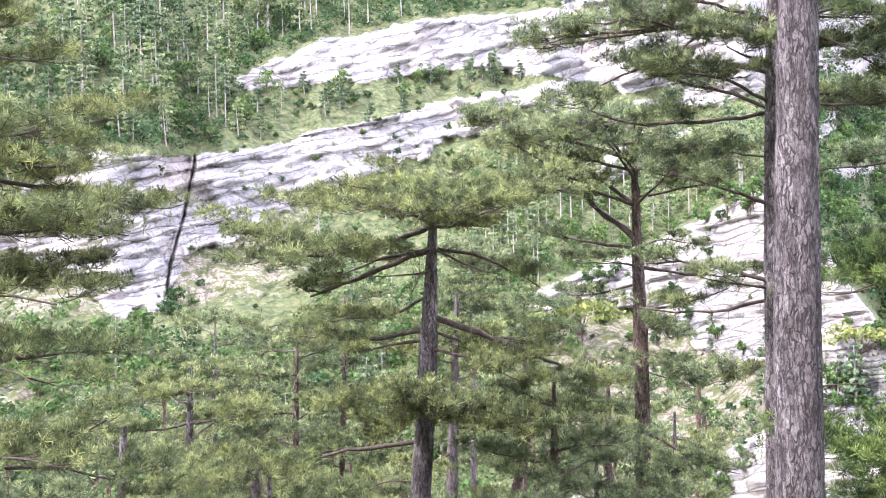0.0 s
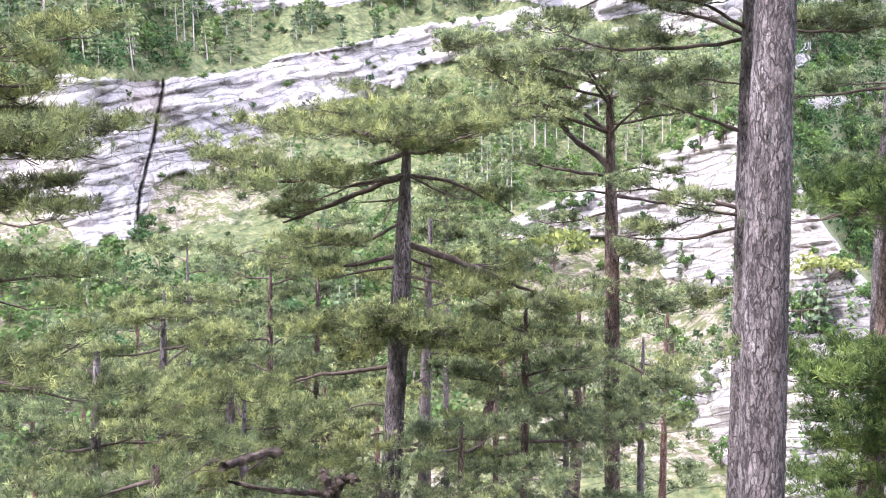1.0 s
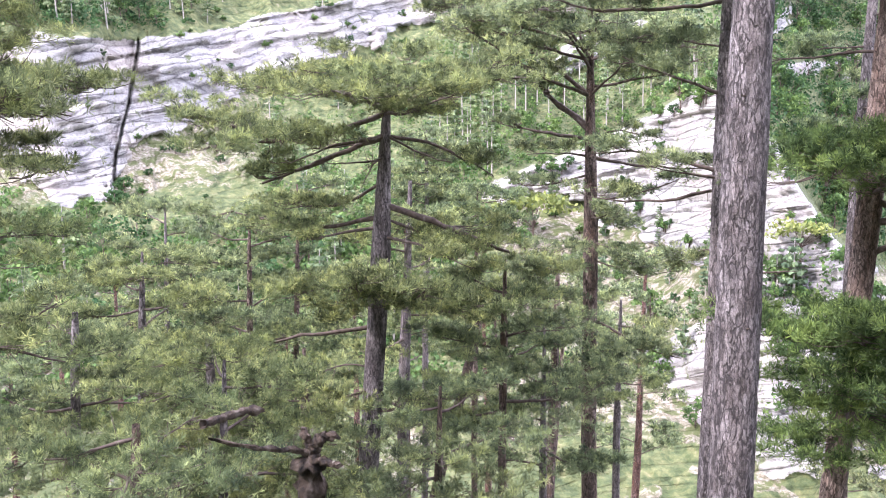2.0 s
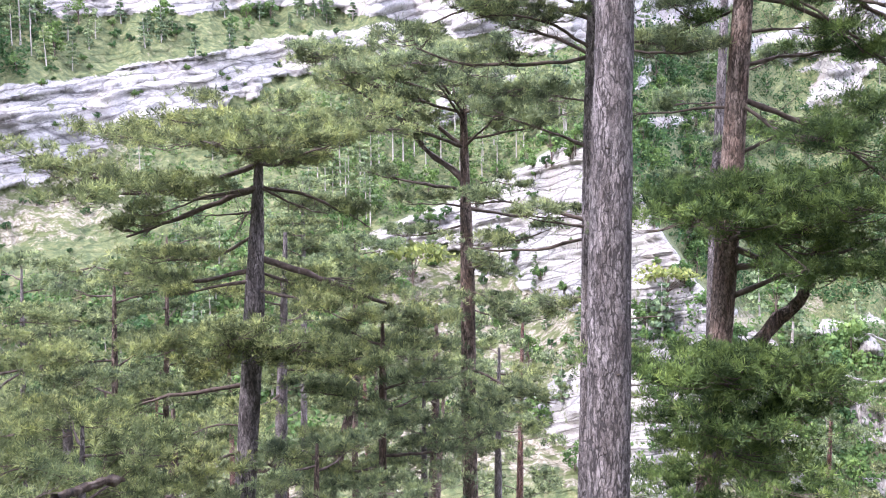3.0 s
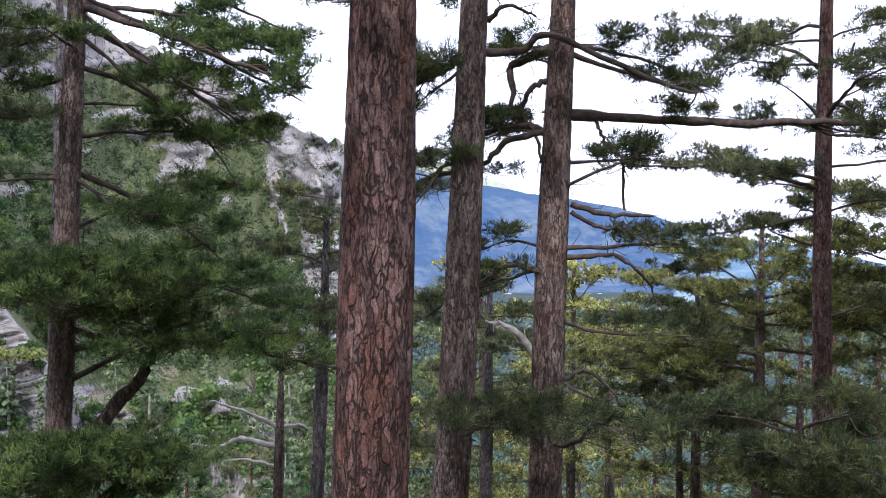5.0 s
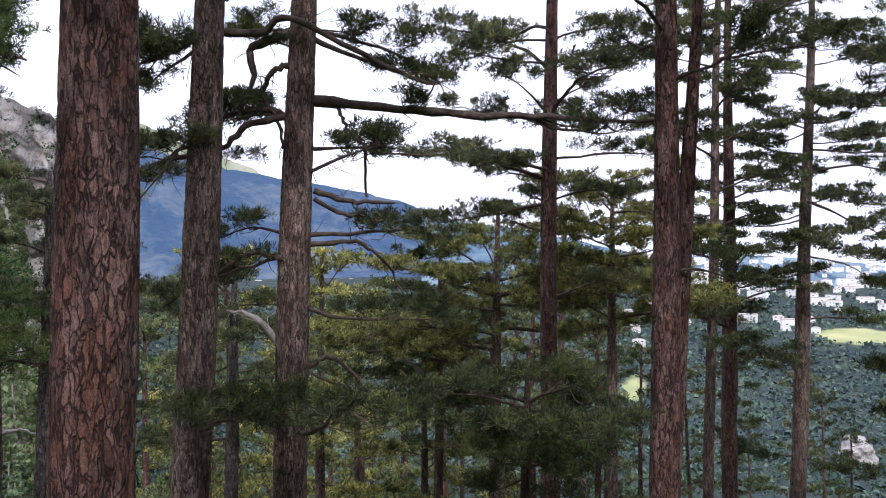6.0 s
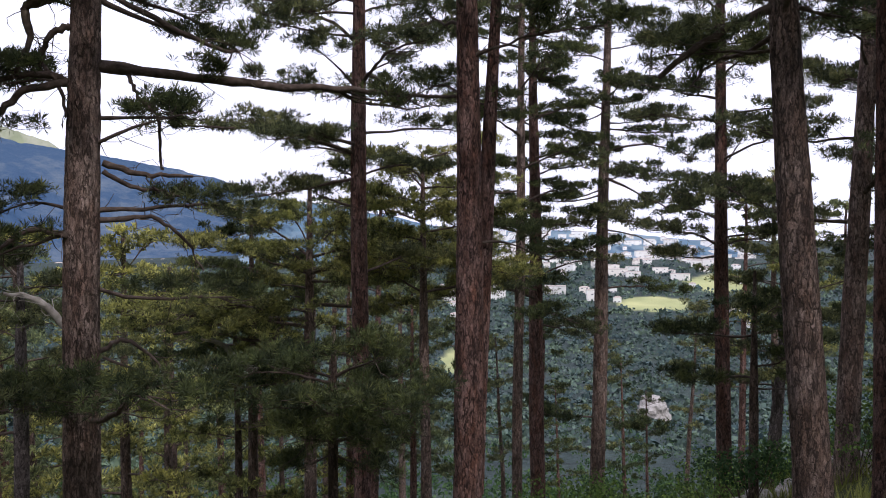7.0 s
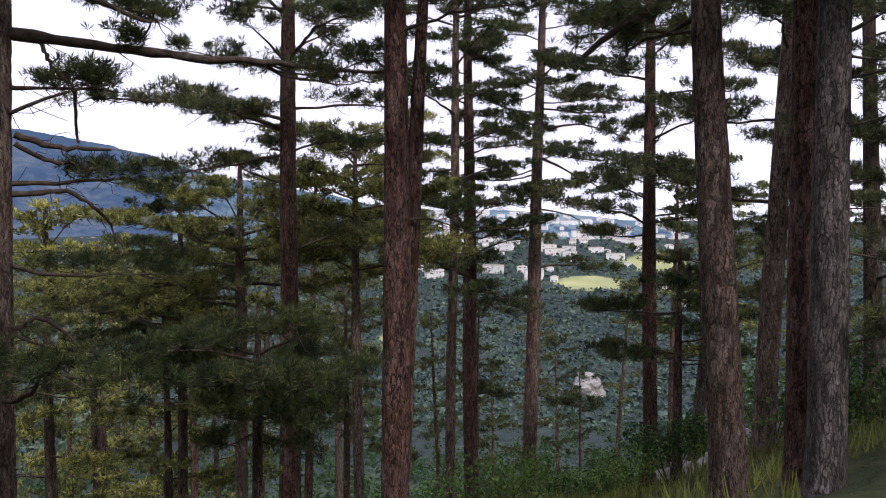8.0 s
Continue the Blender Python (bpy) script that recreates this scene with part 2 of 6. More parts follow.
PALE_DEAD = bleached_k.done(bleached_k.ramp(bleached_k.noise(bleached_k.pos, 9.0, 5.0), (0.3, (0.20, 0.18, 0.16)), (0.6, (0.42, 0.39, 0.36))), bleached_k.noise(bleached_k.pos, 40.0), 0.5, 0.01)
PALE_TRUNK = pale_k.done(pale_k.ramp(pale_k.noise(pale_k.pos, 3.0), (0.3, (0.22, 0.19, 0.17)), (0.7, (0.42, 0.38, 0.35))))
GROUND = ground_material()
NEAR_LEAVES = needles_material("undergrowth_leaves", (0.065, 0.125, 0.035), (0.175, 0.285, 0.075), (0.27, 0.27, 0.09), 2.0, 1.0)
leaf_mats = [needles_material("broad_leaves", (0.060, 0.115, 0.040), (0.125, 0.200, 0.066), (0.20, 0.23, 0.08), 0.45, 0.7),
             needles_material("broad_leaves_deep", (0.030, 0.072, 0.030), (0.068, 0.130, 0.050), (0.10, 0.15, 0.06), 0.45, 0.7),
             needles_material("broad_leaves_yellow", (0.13, 0.155, 0.045), (0.245, 0.272, 0.088), (0.29, 0.29, 0.11), 0.45, 0.7)]


# ---------------------------------------------------------------- mesh helpers
def mesh_from(name, verts, faces_flat, size, material, smooth=False):
    """A mesh from an array of vertices and an array of faces of one size."""
    me = bpy.data.meshes.new(name)
    verts = np.asarray(verts, dtype=np.float32)
    faces_flat = np.asarray(faces_flat, dtype=np.int32).reshape(-1)
    me.vertices.add(len(verts))
    me.vertices.foreach_set("co", verts.reshape(-1))
    me.loops.add(len(faces_flat))
    me.loops.foreach_set("vertex_index", faces_flat)
    n = len(faces_flat) // size
    me.polygons.add(n)
    me.polygons.foreach_set("loop_start", np.arange(n, dtype=np.int32) * size)
    if smooth:
        me.polygons.foreach_set("use_smooth", np.ones(n, dtype=bool))
    me.materials.append(material)
    me.update(calc_edges=True)
    me.validate()
    return me


def part(name, mesh, parent, label=""):
    ob = new(name, mesh)
    ob.parent = parent
    return tagged(ob, label)


def thing(name, base, label, category, group="", kind=""):
    ob = new(name)
    ob.location = base
    ob.empty_display_size = 0.2
    return tagged(ob, label, category, group, kind)


def gnarled(points, r0, r1, sides=16):
    """A knotty broken limb: uneven girth and a splintered tip."""
    n = len(points)
    radii = np.linspace(r0, r1, n) * rng.uniform(0.6, 1.35, n)
    radii[-1] = r1 * 0.15
    v, f = tubes([(points, radii)], sides)
    v = v + rng.normal(0, r0 * 0.14, v.shape)
    return v, f


def tubes(strands, sides=6):
    """Vertices and quads of round tapered strands, each a list of points and of radii."""
    verts, quads, start = [], [], 0
    ring = np.arange(sides)
    ang = ring * 2 * math.pi / sides
    for pts, radii in strands:
        pts = np.asarray(pts, dtype=float)
        n = len(pts)
        tan = np.gradient(pts, axis=0)
        tan /= np.linalg.norm(tan, axis=1)[:, None] + 1e-9
        ref = np.where(np.abs(tan[:, 2:3]) > 0.9, np.array([[1.0, 0, 0]]), np.array([[0, 0, 1.0]]))
        u = np.cross(tan, ref)
        u /= np.linalg.norm(u, axis=1)[:, None] + 1e-9
        v = np.cross(tan, u)
        r = np.asarray(radii)[:, None, None]
        co = pts[:, None, :] + r * (np.cos(ang)[None, :, None] * u[:, None, :] + np.sin(ang)[None, :, None] * v[:, None, :])
        verts.append(co.reshape(-1, 3))
        i = start + np.arange(n - 1)[:, None] * sides
        a, b = i + ring[None, :], i + np.roll(ring, -1)[None, :]
        quads.append(np.stack([a, b, b + sides, a + sides], -1).reshape(-1, 4))
        start += n * sides
    return np.concatenate(verts), np.concatenate(quads)


def lattice(ix, iy, seed):
    h = np.sin(ix * 127.1 + iy * 311.7 + seed * 74.7) * 43758.5453
    return h - np.floor(h)


def smooth_noise(x, y, seed=0):
    ix, iy = np.floor(x), np.floor(y)
    fx, fy = x - ix, y - iy
    fx, fy = fx * fx * (3 - 2 * fx), fy * fy * (3 - 2 * fy)
    a, b = lattice(ix, iy, seed), lattice(ix + 1, iy, seed)
    c, d = lattice(ix, iy + 1, seed), lattice(ix + 1, iy + 1, seed)
    return (a * (1 - fx) + b * fx) * (1 - fy) + (c * (1 - fx) + d * fx) * fy


def fractal(x, y, octaves=4, seed=0):
    total, amp, norm = 0.0, 1.0, 0.0
    for k in range(octaves):
        total = total + amp * smooth_noise(x * 2 ** k, y * 2 ** k, seed + k)
        norm += amp
        amp *= 0.5
    return total / norm


def step(a, b, x):
    t = np.clip((x - a) / (b - a), 0, 1)
    return t * t * (3 - 2 * t)


# ---------------------------------------------------------------- the ground, one sheet out to the horizon
def near_height(x, y):
    """The slope on which the walker stands: it falls away in front and rises behind."""
    r = np.hypot(x, y)
    yaw = np.degrees(np.arctan2(-x, y))
    fall = np.interp(yaw, [-180, -150, -120, -100, -85, -70, -50, 0, 35, 70, 120, 180], [-0.5, -0.4, 0.3, 0.62, 0.75, 0.9, 1, 0.95, 0.85, 0.3, -0.4, -0.5])
    s = r * fall
    e = np.clip(s, 0, 12)
    z = np.where(s > 0, -(0.27 * e + 0.016 * e * e + 0.62 * np.maximum(s - 12, 0)), -0.27 * s)
    return z + (fractal(x * 0.5 + 40, y * 0.5 + 40, 4, 3) - 0.5) * np.clip(r * 0.08, 0.05, 0.7)


# lines of the mountain as seen from the viewpoint: yaw and elevation in degrees
LOW_TOP = ((-8.9, -5.9, -2.1, 2.9, 10.5, 16.3, 21.7, 25.6, 27.4), (9.8, 9.4, 9.1, 8.1, 6.4, 5.3, 5.7, 3.6, 3.2))
LOW_FOOT = ((-8.8, -5.8, -2.0, 2.3, 6.8, 12.5, 17.2, 18.3, 21.4, 23.9, 27.6), (8.4, 7.8, 6.6, 4.9, 3.5, 1.1, -1.6, -4.3, -4.7, -1.8, -1.1))
HIGH_TOP = ((-12.3, -6.8, -3.0, 2.7, 8.0, 11.0, 13.1), (14.2, 14.3, 14.3, 13.8, 12.7, 11.5, 10.4))
HIGH_FOOT = ((-12.2, -8.9, -4.8, -2.5, 2.8, 9.6, 13.1), (8.9, 9.8, 10.4, 10.9, 10.4, 9.9, 9.6))
WHITE_TOP = ((-34.3, -31.1, -28.7, -27.0, -25.3, -24.2, -22.1, -20.0, -17.1, -13.5, -8.6, -4.3, -1.6), (-14.0, -11.5, -8.3, -6.1, -3.7, -1.2, 1.5, 1.8, 0.4, -1.4, -3.2, -5.0, -6.9))
WHITE_FOOT = ((-34.4, -29.0, -24.1, -20.9, -17.2, -13.5, -9.7, -5.9, -1.6), (-15.9, -14.5, -10.9, -9.4, -7.8, -6.5, -5.2, -5.2, -7.2))
# valley meadows where a pool of sunlight is painted: yaw, elevation, half sizes
SUNLIT_MEADOWS = ((-95.7, -7.25, 2.6, 0.5), (-99.8, -5.8, 2.2, 0.6), (-82.3, -11.2, 0.9, 0.9))
SLAB_TOP = ((-31.0, -28.8, -24.1, -20.2, -16.5), (-10.2, -9.3, -10.9, -13.1, -15.2))
SLAB_FOOT = ((-31.6, -29.3, -24.8, -20.3, -16.5), (-21.6, -21.9, -22.1, -19.4, -16.0))
CRACK = ((18.2, 17.9, 16.9, 16.1), (-3.5, -1.6, 1.7, 5.1))
SKYLINE = ((-47.7, -46.2, -44.5, -43.4, -41.2, -39.6, -38.0, -35.2, -31.6, -28.8, -27.0, -24.1), (5.1, 6.3, 6.7, 7.1, 8.0, 9.4, 10.9, 11.6, 12.5, 15.1, 18.1, 21.3))
SKY_A, SKY_E = [list(s) for s in SKYLINE]


def on_line(line, yaw):
    return np.interp(yaw, line[0], line[1])


def band(line_low, line_high, yaw, el, soft, reach):
    inside = step(reach[0] - 0.6, reach[0], yaw) * (1 - step(reach[1], reach[1] + 0.6, yaw))
    return inside * step(-soft, soft, el - on_line(line_low, yaw)) * (1 - step(-soft, soft, el - on_line(line_high, yaw)))


yaws = np.concatenate([np.arange(-180, -120, 4.0), np.arange(-120, -50, 0.4), np.arange(-50, 15.4, 0.19), np.arange(15.4, 18.8, 0.055), np.arange(18.8, 34, 0.19), np.arange(34, 180, 4.0)])
NEAR_R = np.concatenate([[-0.01, 0.2], np.geomspace(0.4, 60, 46)])  # the innermost ring closes over the middle
FAR_ROWS = 390
gy, gr = np.meshgrid(yaws, NEAR_R, indexing="ij")
near_x, near_y = -np.sin(np.radians(gy)) * gr, np.cos(np.radians(gy)) * gr
near_zz = near_height(near_x, near_y)
el_start = np.degrees(np.arctan2(near_zz[:, -1] - EYE, 60.0))
mountain_side = step(-48.6, -47.6, yaws)
sky_el = np.where(yaws > SKY_A[0], np.interp(yaws, SKY_A, SKY_E), SKY_E[0])
sky_el = np.minimum(sky_el + (fractal(yaws * 1.7, yaws * 0 + 4.0, 4, 25) - 0.5) * 0.9, 25.0)
valley_sky = np.where(yaws < -115, -4.4 + 26 * step(115, 140, -yaws), -4.4)
el_end = sky_el * mountain_side + valley_sky * (1 - mountain_side)
el_end = np.maximum(el_end, el_start + 6)
u = np.linspace(0, 1, FAR_ROWS + 1)[1:]
ey = np.repeat(yaws[:, None], FAR_ROWS, 1)
ee = el_start[:, None] + (el_end - el_start)[:, None] * u[None, :]
wob = (fractal(ey * 0.9, ee * 0.9, 4, 11) - 0.5) * 1.6
rock_low = band(LOW_FOOT, LOW_TOP, ey, ee + wob * np.where(ee < on_line(LOW_TOP, ey) - 1, 1.5, 0.5), 0.25, (-8.5, 30))
rock_high = band(HIGH_FOOT, HIGH_TOP, ey, ee + wob * 0.5, 0.25, (-29, 14))
rock_white = band(WHITE_FOOT, WHITE_TOP, ey, ee + wob * np.where(ee > on_line(WHITE_TOP, ey) - 1, 0.35, 2.6), 0.25, (-33, -6))
patch = fractal(ey * 0.22 + 5, ee * 0.55 + ey * 0.1, 5, 21)
rock_crag = step(0.50, 0.60, patch) * step(-0.5, 1.0, ee - np.maximum(on_line(WHITE_TOP, ey), -3.0) - 5.0) * (1 - step(-10.0, -7.0, ey)) * step(-49, -48.4, ey)
rock_nose = step(0.36, 0.47, fractal(ey * 0.7, ee * 0.35, 5, 31)) * step(-49, -48.4, ey) * (1 - step(-42.5, -40.0, ey)) * step(-8.5, -7.5, ee)
rock_gully = step(0.56, 0.64, fractal(ey * 0.5 + 9, ee * 0.8, 5, 41)) * (1 - step(-9.5, -8.5, ee)) * (1 - step(-29, -27, ey)) * step(-52, -47, ey)
rock_rim = band((SKY_A, [e - 1.9 for e in SKY_E]), (SKY_A, [e - 0.7 for e in SKY_E]), ey, ee + wob * 0.7, 0.3, (-46, -36))
rock_slab = band(SLAB_FOOT, SLAB_TOP, ey, ee + wob * 0.8, 0.25, (-29, -16))
rock = np.clip(np.maximum.reduce([rock_slab, rock_rim, rock_low, rock_high, rock_white, rock_crag, rock_nose, rock_gully * 0.9]), 0, 1) * mountain_side[:, None]
below_low = step(-3, 22, ey) * step(-6.5, -2.0, ee) * (1 - step(-0.2, 0.4, ee - on_line(LOW_FOOT, ey))) * step(-12, -9, ey)
below_white = step(-33, -31, ey) * (1 - step(-8, -6, ey)) * (1 - step(-0.5, 0.5, ee - on_line(WHITE_FOOT, ey))) * step(-24, -16, ee)
bench = band(LOW_TOP, HIGH_FOOT, ey, ee, 0.4, (-9, 11)) * 0.3
scree = np.clip(below_low + below_white + bench + 0.8 * step(0.5, 0.62, fractal(ey * 0.4, ee * 0.4, 4, 51)) * (ee < -8), 0, 1) * mountain_side[:, None]

# how fast the ground recedes with elevation: beds of rock stand steep, with ledges; slopes lie back
bed = ee + 0.20 * ey + 0.5 * fractal(ey * 0.25, ee * 0.6, 3, 61)
layer = bed / 0.55 + 0.5 * smooth_noise(bed * 0.8, bed * 0 + 3.0, 7)
phase = layer - np.floor(layer)
rate = 0.034 - 0.022 * rock
de = np.diff(ee, axis=1, prepend=el_start[:, None])
jump_h = np.interp(yaws, [-48, -40, -30, -27, -24, -20, -12, -7, 40], [0.95, 0.95, 0.9, 0.8, 0.6, 0.30, 0.12, 0.0, 0.0])
jump_e = np.where(yaws > -30, on_line(WHITE_TOP, yaws), np.interp(yaws, [-50, -30], [-9.5, on_line(WHITE_TOP, -30.0)]))
jump = jump_h[:, None] * np.clip((ee - jump_e[:, None]) / 0.35, 0, 1)
log_m = math.log(60) + np.cumsum(rate * de, axis=1)
smoothed = np.zeros_like(log_m)
weights = np.hanning(15)[1:-1]
for k, wgt in enumerate(weights / weights.sum()):
    smoothed += wgt * np.roll(log_m, k - 6, axis=0)
log_m = smoothed + jump + (fractal(ey * 0.5, ee * 0.5, 3, 71) - 0.5) * 0.05
# beds: each layer stands out or back by its own depth, rounded at the lip, broken by joints
depth = lattice(np.floor(layer), np.floor(ey * 0.22 + 2 * lattice(np.floor(layer), 0 * layer, 8)), 5)
joint = fractal(ey * 1.6 + layer * 0.15, bed * 0.6, 4, 81)
nose = 1 - step(-40, -35, ey)  # the far nose is blocky crag, cut by steep gullies
log_m += nose * rock * (fractal(ey * 1.3, ee * 0.9, 5, 35) - 0.5) * 0.09
log_m += rock * (-0.012 * depth * (1 - 0.7 * nose) - 0.004 * np.sin(phase * math.pi) + (joint - 0.5) * 0.008)
crack_yaw = np.interp(ee, CRACK[1], CRACK[0])
in_crack = step(CRACK[1][0] - 0.4, CRACK[1][0], ee) * (1 - step(CRACK[1][-1], CRACK[1][-1] + 0.5, ee))
log_m += in_crack * (0.040 * np.exp(-((ey - crack_yaw - 0.07 * (fractal(ee * 2.0, ee * 0, 3, 17) - 0.5)) / 0.085) ** 2) + 0.02 * step(0.0, 0.4, ey - crack_yaw) * (1 - step(2.0, 5.0, ey - crack_yaw)))
log_m += (1 - rock) * (fractal(ey * 3.0, ee * 3.0, 3, 91) - 0.5) * 0.008
log_v = np.interp(ee, [-40, -27, -20, -15, -11, -7.5, -5.5, -4.4], np.log([58, 85, 200, 520, 1000, 1500, 2000, 2400]))
log_v = np.maximum.accumulate(np.maximum(log_v, math.log(60.5)), axis=1)
share = np.where(ee > -9, mountain_side[:, None], step(-62, -46, ey))
log_r = log_m * share + log_v * (1 - share)
far_r = np.exp(log_r)
behind = (yaws > 34) | (yaws < -120)
far_r[behind] = np.minimum(far_r[behind], 400)


def ground_at(yaw, el):
    """The place on the far ground in a direction from the viewpoint, and how rocky it is."""
    i = int(np.argmin(np.abs(yaws - yaw)))
    r = float(np.interp(el, ee[i], far_r[i]))
    k = float(np.interp(el, ee[i], rock[i]))
    a = radians(yaw)
    return Vector((-math.sin(a) * r, math.cos(a) * r, EYE + math.tan(radians(el)) * r)), k


far_x, far_y = -np.sin(np.radians(ey)) * far_r, np.cos(np.radians(ey)) * far_r
far_z = EYE + np.tan(np.radians(ee)) * far_r
BACK = (1.05, 1.3, 2.5, 6.0)
last_r = far_r[:, -1]
back_r = np.stack([np.minimum(np.maximum(last_r * k, last_r + 5), 4900) for k in BACK], 1)
back_z = np.stack([far_z[:, -1] - (back_r[:, k] - last_r) * (0.02 if k < 2 else 0.12) for k in range(4)], 1)
back_z = np.maximum(back_z, np.minimum(far_z[:, -1:] - 4, -260))
sy = np.repeat(yaws[:, None], 4, 1)
gx = np.concatenate([near_x, far_x, -np.sin(np.radians(sy)) * back_r], 1)
gyy = np.concatenate([near_y, far_y, np.cos(np.radians(sy)) * back_r], 1)
gz = np.concatenate([near_zz, far_z, back_z], 1)
cols, rows = gx.shape
verts = np.concatenate([np.stack([gx, gyy, gz], -1).reshape(-1, 3), [[0, 0, float(near_height(np.array(0.0), np.array(0.1)))]]])
ci, ri = np.meshgrid(np.arange(cols), np.arange(rows - 1), indexing="ij")
cn = (ci + 1) % cols
quads = np.stack([ci * rows + ri, ci * rows + ri + 1, cn * rows + ri + 1, cn * rows + ri], -1).reshape(-1, 4)
ground_mesh = mesh_from("ground", verts, quads, 4, GROUND, smooth=True)
meadow_sun = np.zeros_like(ee)
for m_yaw, m_el, m_w, m_h in SUNLIT_MEADOWS:
    meadow_sun = np.maximum(meadow_sun, 1 - step(0.8, 1.1, np.hypot((ey - m_yaw) / m_w, (ee - m_el) / m_h) + 0.5 * (fractal(ey * 1.2, ee * 3, 3, 15) - 0.5)))
for attr, grid in (("rock", rock), ("bed", layer * (1 - 0.85 * nose) + nose * 9 * fractal(ey * 0.7, ee * 0.7, 4, 33)), ("scree", scree), ("valley", step(75, 220, far_r) * (1 - share)), ("meadow_sun", meadow_sun)):
    layer_a = ground_mesh.attributes.new(attr, "FLOAT", "POINT")
    near_part = np.zeros(near_x.shape)
    if attr == "scree":
        near_part = 0.55 * step(7, 18, gr) * step(-45, -36, gy) * (1 - step(24, 32, gy))
    if attr == "valley":
        back_part = np.repeat((1 - mountain_side)[:, None], 4, 1)
    else:
        back_part = np.zeros((cols, 4))
    layer_a.data.foreach_set("value", np.concatenate([np.concatenate([near_part, grid, back_part], 1).reshape(-1), [0.0]]).astype(np.float32))
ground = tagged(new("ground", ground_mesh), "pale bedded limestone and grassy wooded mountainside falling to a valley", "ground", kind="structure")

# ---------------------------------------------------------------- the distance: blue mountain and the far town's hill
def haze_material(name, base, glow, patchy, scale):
    """A far slope behind kilometres of air: the haze is painted in, as base colour and dim glow."""
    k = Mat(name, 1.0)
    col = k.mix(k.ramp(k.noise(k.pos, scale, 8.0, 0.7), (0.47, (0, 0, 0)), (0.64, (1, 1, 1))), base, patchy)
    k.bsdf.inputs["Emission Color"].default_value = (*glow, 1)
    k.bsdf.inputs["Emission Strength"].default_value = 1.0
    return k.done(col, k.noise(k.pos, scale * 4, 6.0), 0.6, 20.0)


def far_hill(name, line, foot, r_foot, r_top, material, label, seed, rough):
    a = np.arange(line[0][0], line[0][-1], 0.12)
    top = np.interp(a, line[0], line[1]) + (fractal(a * 1.3, a * 0 + seed, 4, seed) - 0.5) * rough
    v = np.linspace(0, 1, 46)
    A, V = np.meshgrid(a, v, indexing="ij")
    E_ = foot + (top[:, None] - foot) * V
    Rr = r_foot + (r_top - r_foot) * V + (fractal(A * 0.8, V * 6, 5, seed + 1) - 0.5) * 500 * V * (1 - V) * 2
    x, y, z = -np.sin(np.radians(A)) * Rr, np.cos(np.radians(A)) * Rr, EYE + np.tan(np.radians(E_)) * Rr
    n, m = A.shape
    i, j = np.meshgrid(np.arange(n - 1), np.arange(m - 1), indexing="ij")
    q = np.stack([i * m + j, i * m + j + 1, (i + 1) * m + j + 1, (i + 1) * m + j], -1).reshape(-1, 4)
    me = mesh_from(name, np.stack([x, y, z], -1).reshape(-1, 3), q, 4, material, smooth=True)
    return tagged(new(name, me), label, "mountain", kind="structure")


BLUE = haze_material("haze_blue_slope", (0.025, 0.045, 0.075), (0.022, 0.064, 0.155), (0.10, 0.115, 0.12), 0.0045)
# sunlight on this flank is put into its pale base colour and glow
PALE = haze_material("haze_sunlit_slope", (0.16, 0.18, 0.10), (0.16, 0.19, 0.17), (0.34, 0.33, 0.27), 0.003)
TOWN = haze_material("haze_town_slope", (0.035, 0.065, 0.075), (0.115, 0.200, 0.340), (0.16, 0.19, 0.18), 0.0035)
RIDGE = ((-83.6, -76.7, -72.2, -69.0, -66.5, -63.5, -60.0, -58.0, -55.2, -51.8, -49.9, -48.8, -47.6), (-3.2, -1.9, -0.8, 0.5, 1.35, 2.05, 2.65, 2.95, 3.5, 4.3, 4.9, 5.3, 5.7))
LIT = ((-58.4, -57.0, -55.0, -52.2, -50.6, -48.8, -48.0), (2.7, 3.4, 4.2, 5.2, 6.1, 6.7, 7.0))
TOWN_TOP = ((-117.3, -109.8, -103.1, -97.7, -94.0, -89.1, -82.6, -78.8, -74.4, -68.0), (-4.3, -4.3, -3.7, -3.0, -2.6, -2.4, -2.4, -1.5, -0.6, 0.3))
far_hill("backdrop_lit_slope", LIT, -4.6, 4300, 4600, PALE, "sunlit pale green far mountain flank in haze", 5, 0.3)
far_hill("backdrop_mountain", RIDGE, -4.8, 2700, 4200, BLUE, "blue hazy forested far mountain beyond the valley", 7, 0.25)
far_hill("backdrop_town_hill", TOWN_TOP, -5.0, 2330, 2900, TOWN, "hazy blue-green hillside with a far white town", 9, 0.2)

# ---------------------------------------------------------------- pines
rng = np.random.default_rng(7)
TREES = 0


def spot(yaw, el, d):
    a = radians(yaw)
    return np.array((-math.sin(a) * d, math.cos(a) * d, EYE + math.tan(radians(el)) * d))


def unit(v):
    return v / (np.linalg.norm(v) + 1e-9)


def strand(a, b, bow, n, jitter):
    """A slightly crooked line from a to b, bowed by the vector bow in its middle."""
    t = np.linspace(0, 1, n)[:, None]
    p = a + (b - a) * t + bow * (4 * t * (1 - t))
    p[1:-1] += np.cumsum(rng.normal(0, jitter, (n, 3)), axis=0)[1:-1] * (t * (1 - t))[1:-1] * 2
    return p


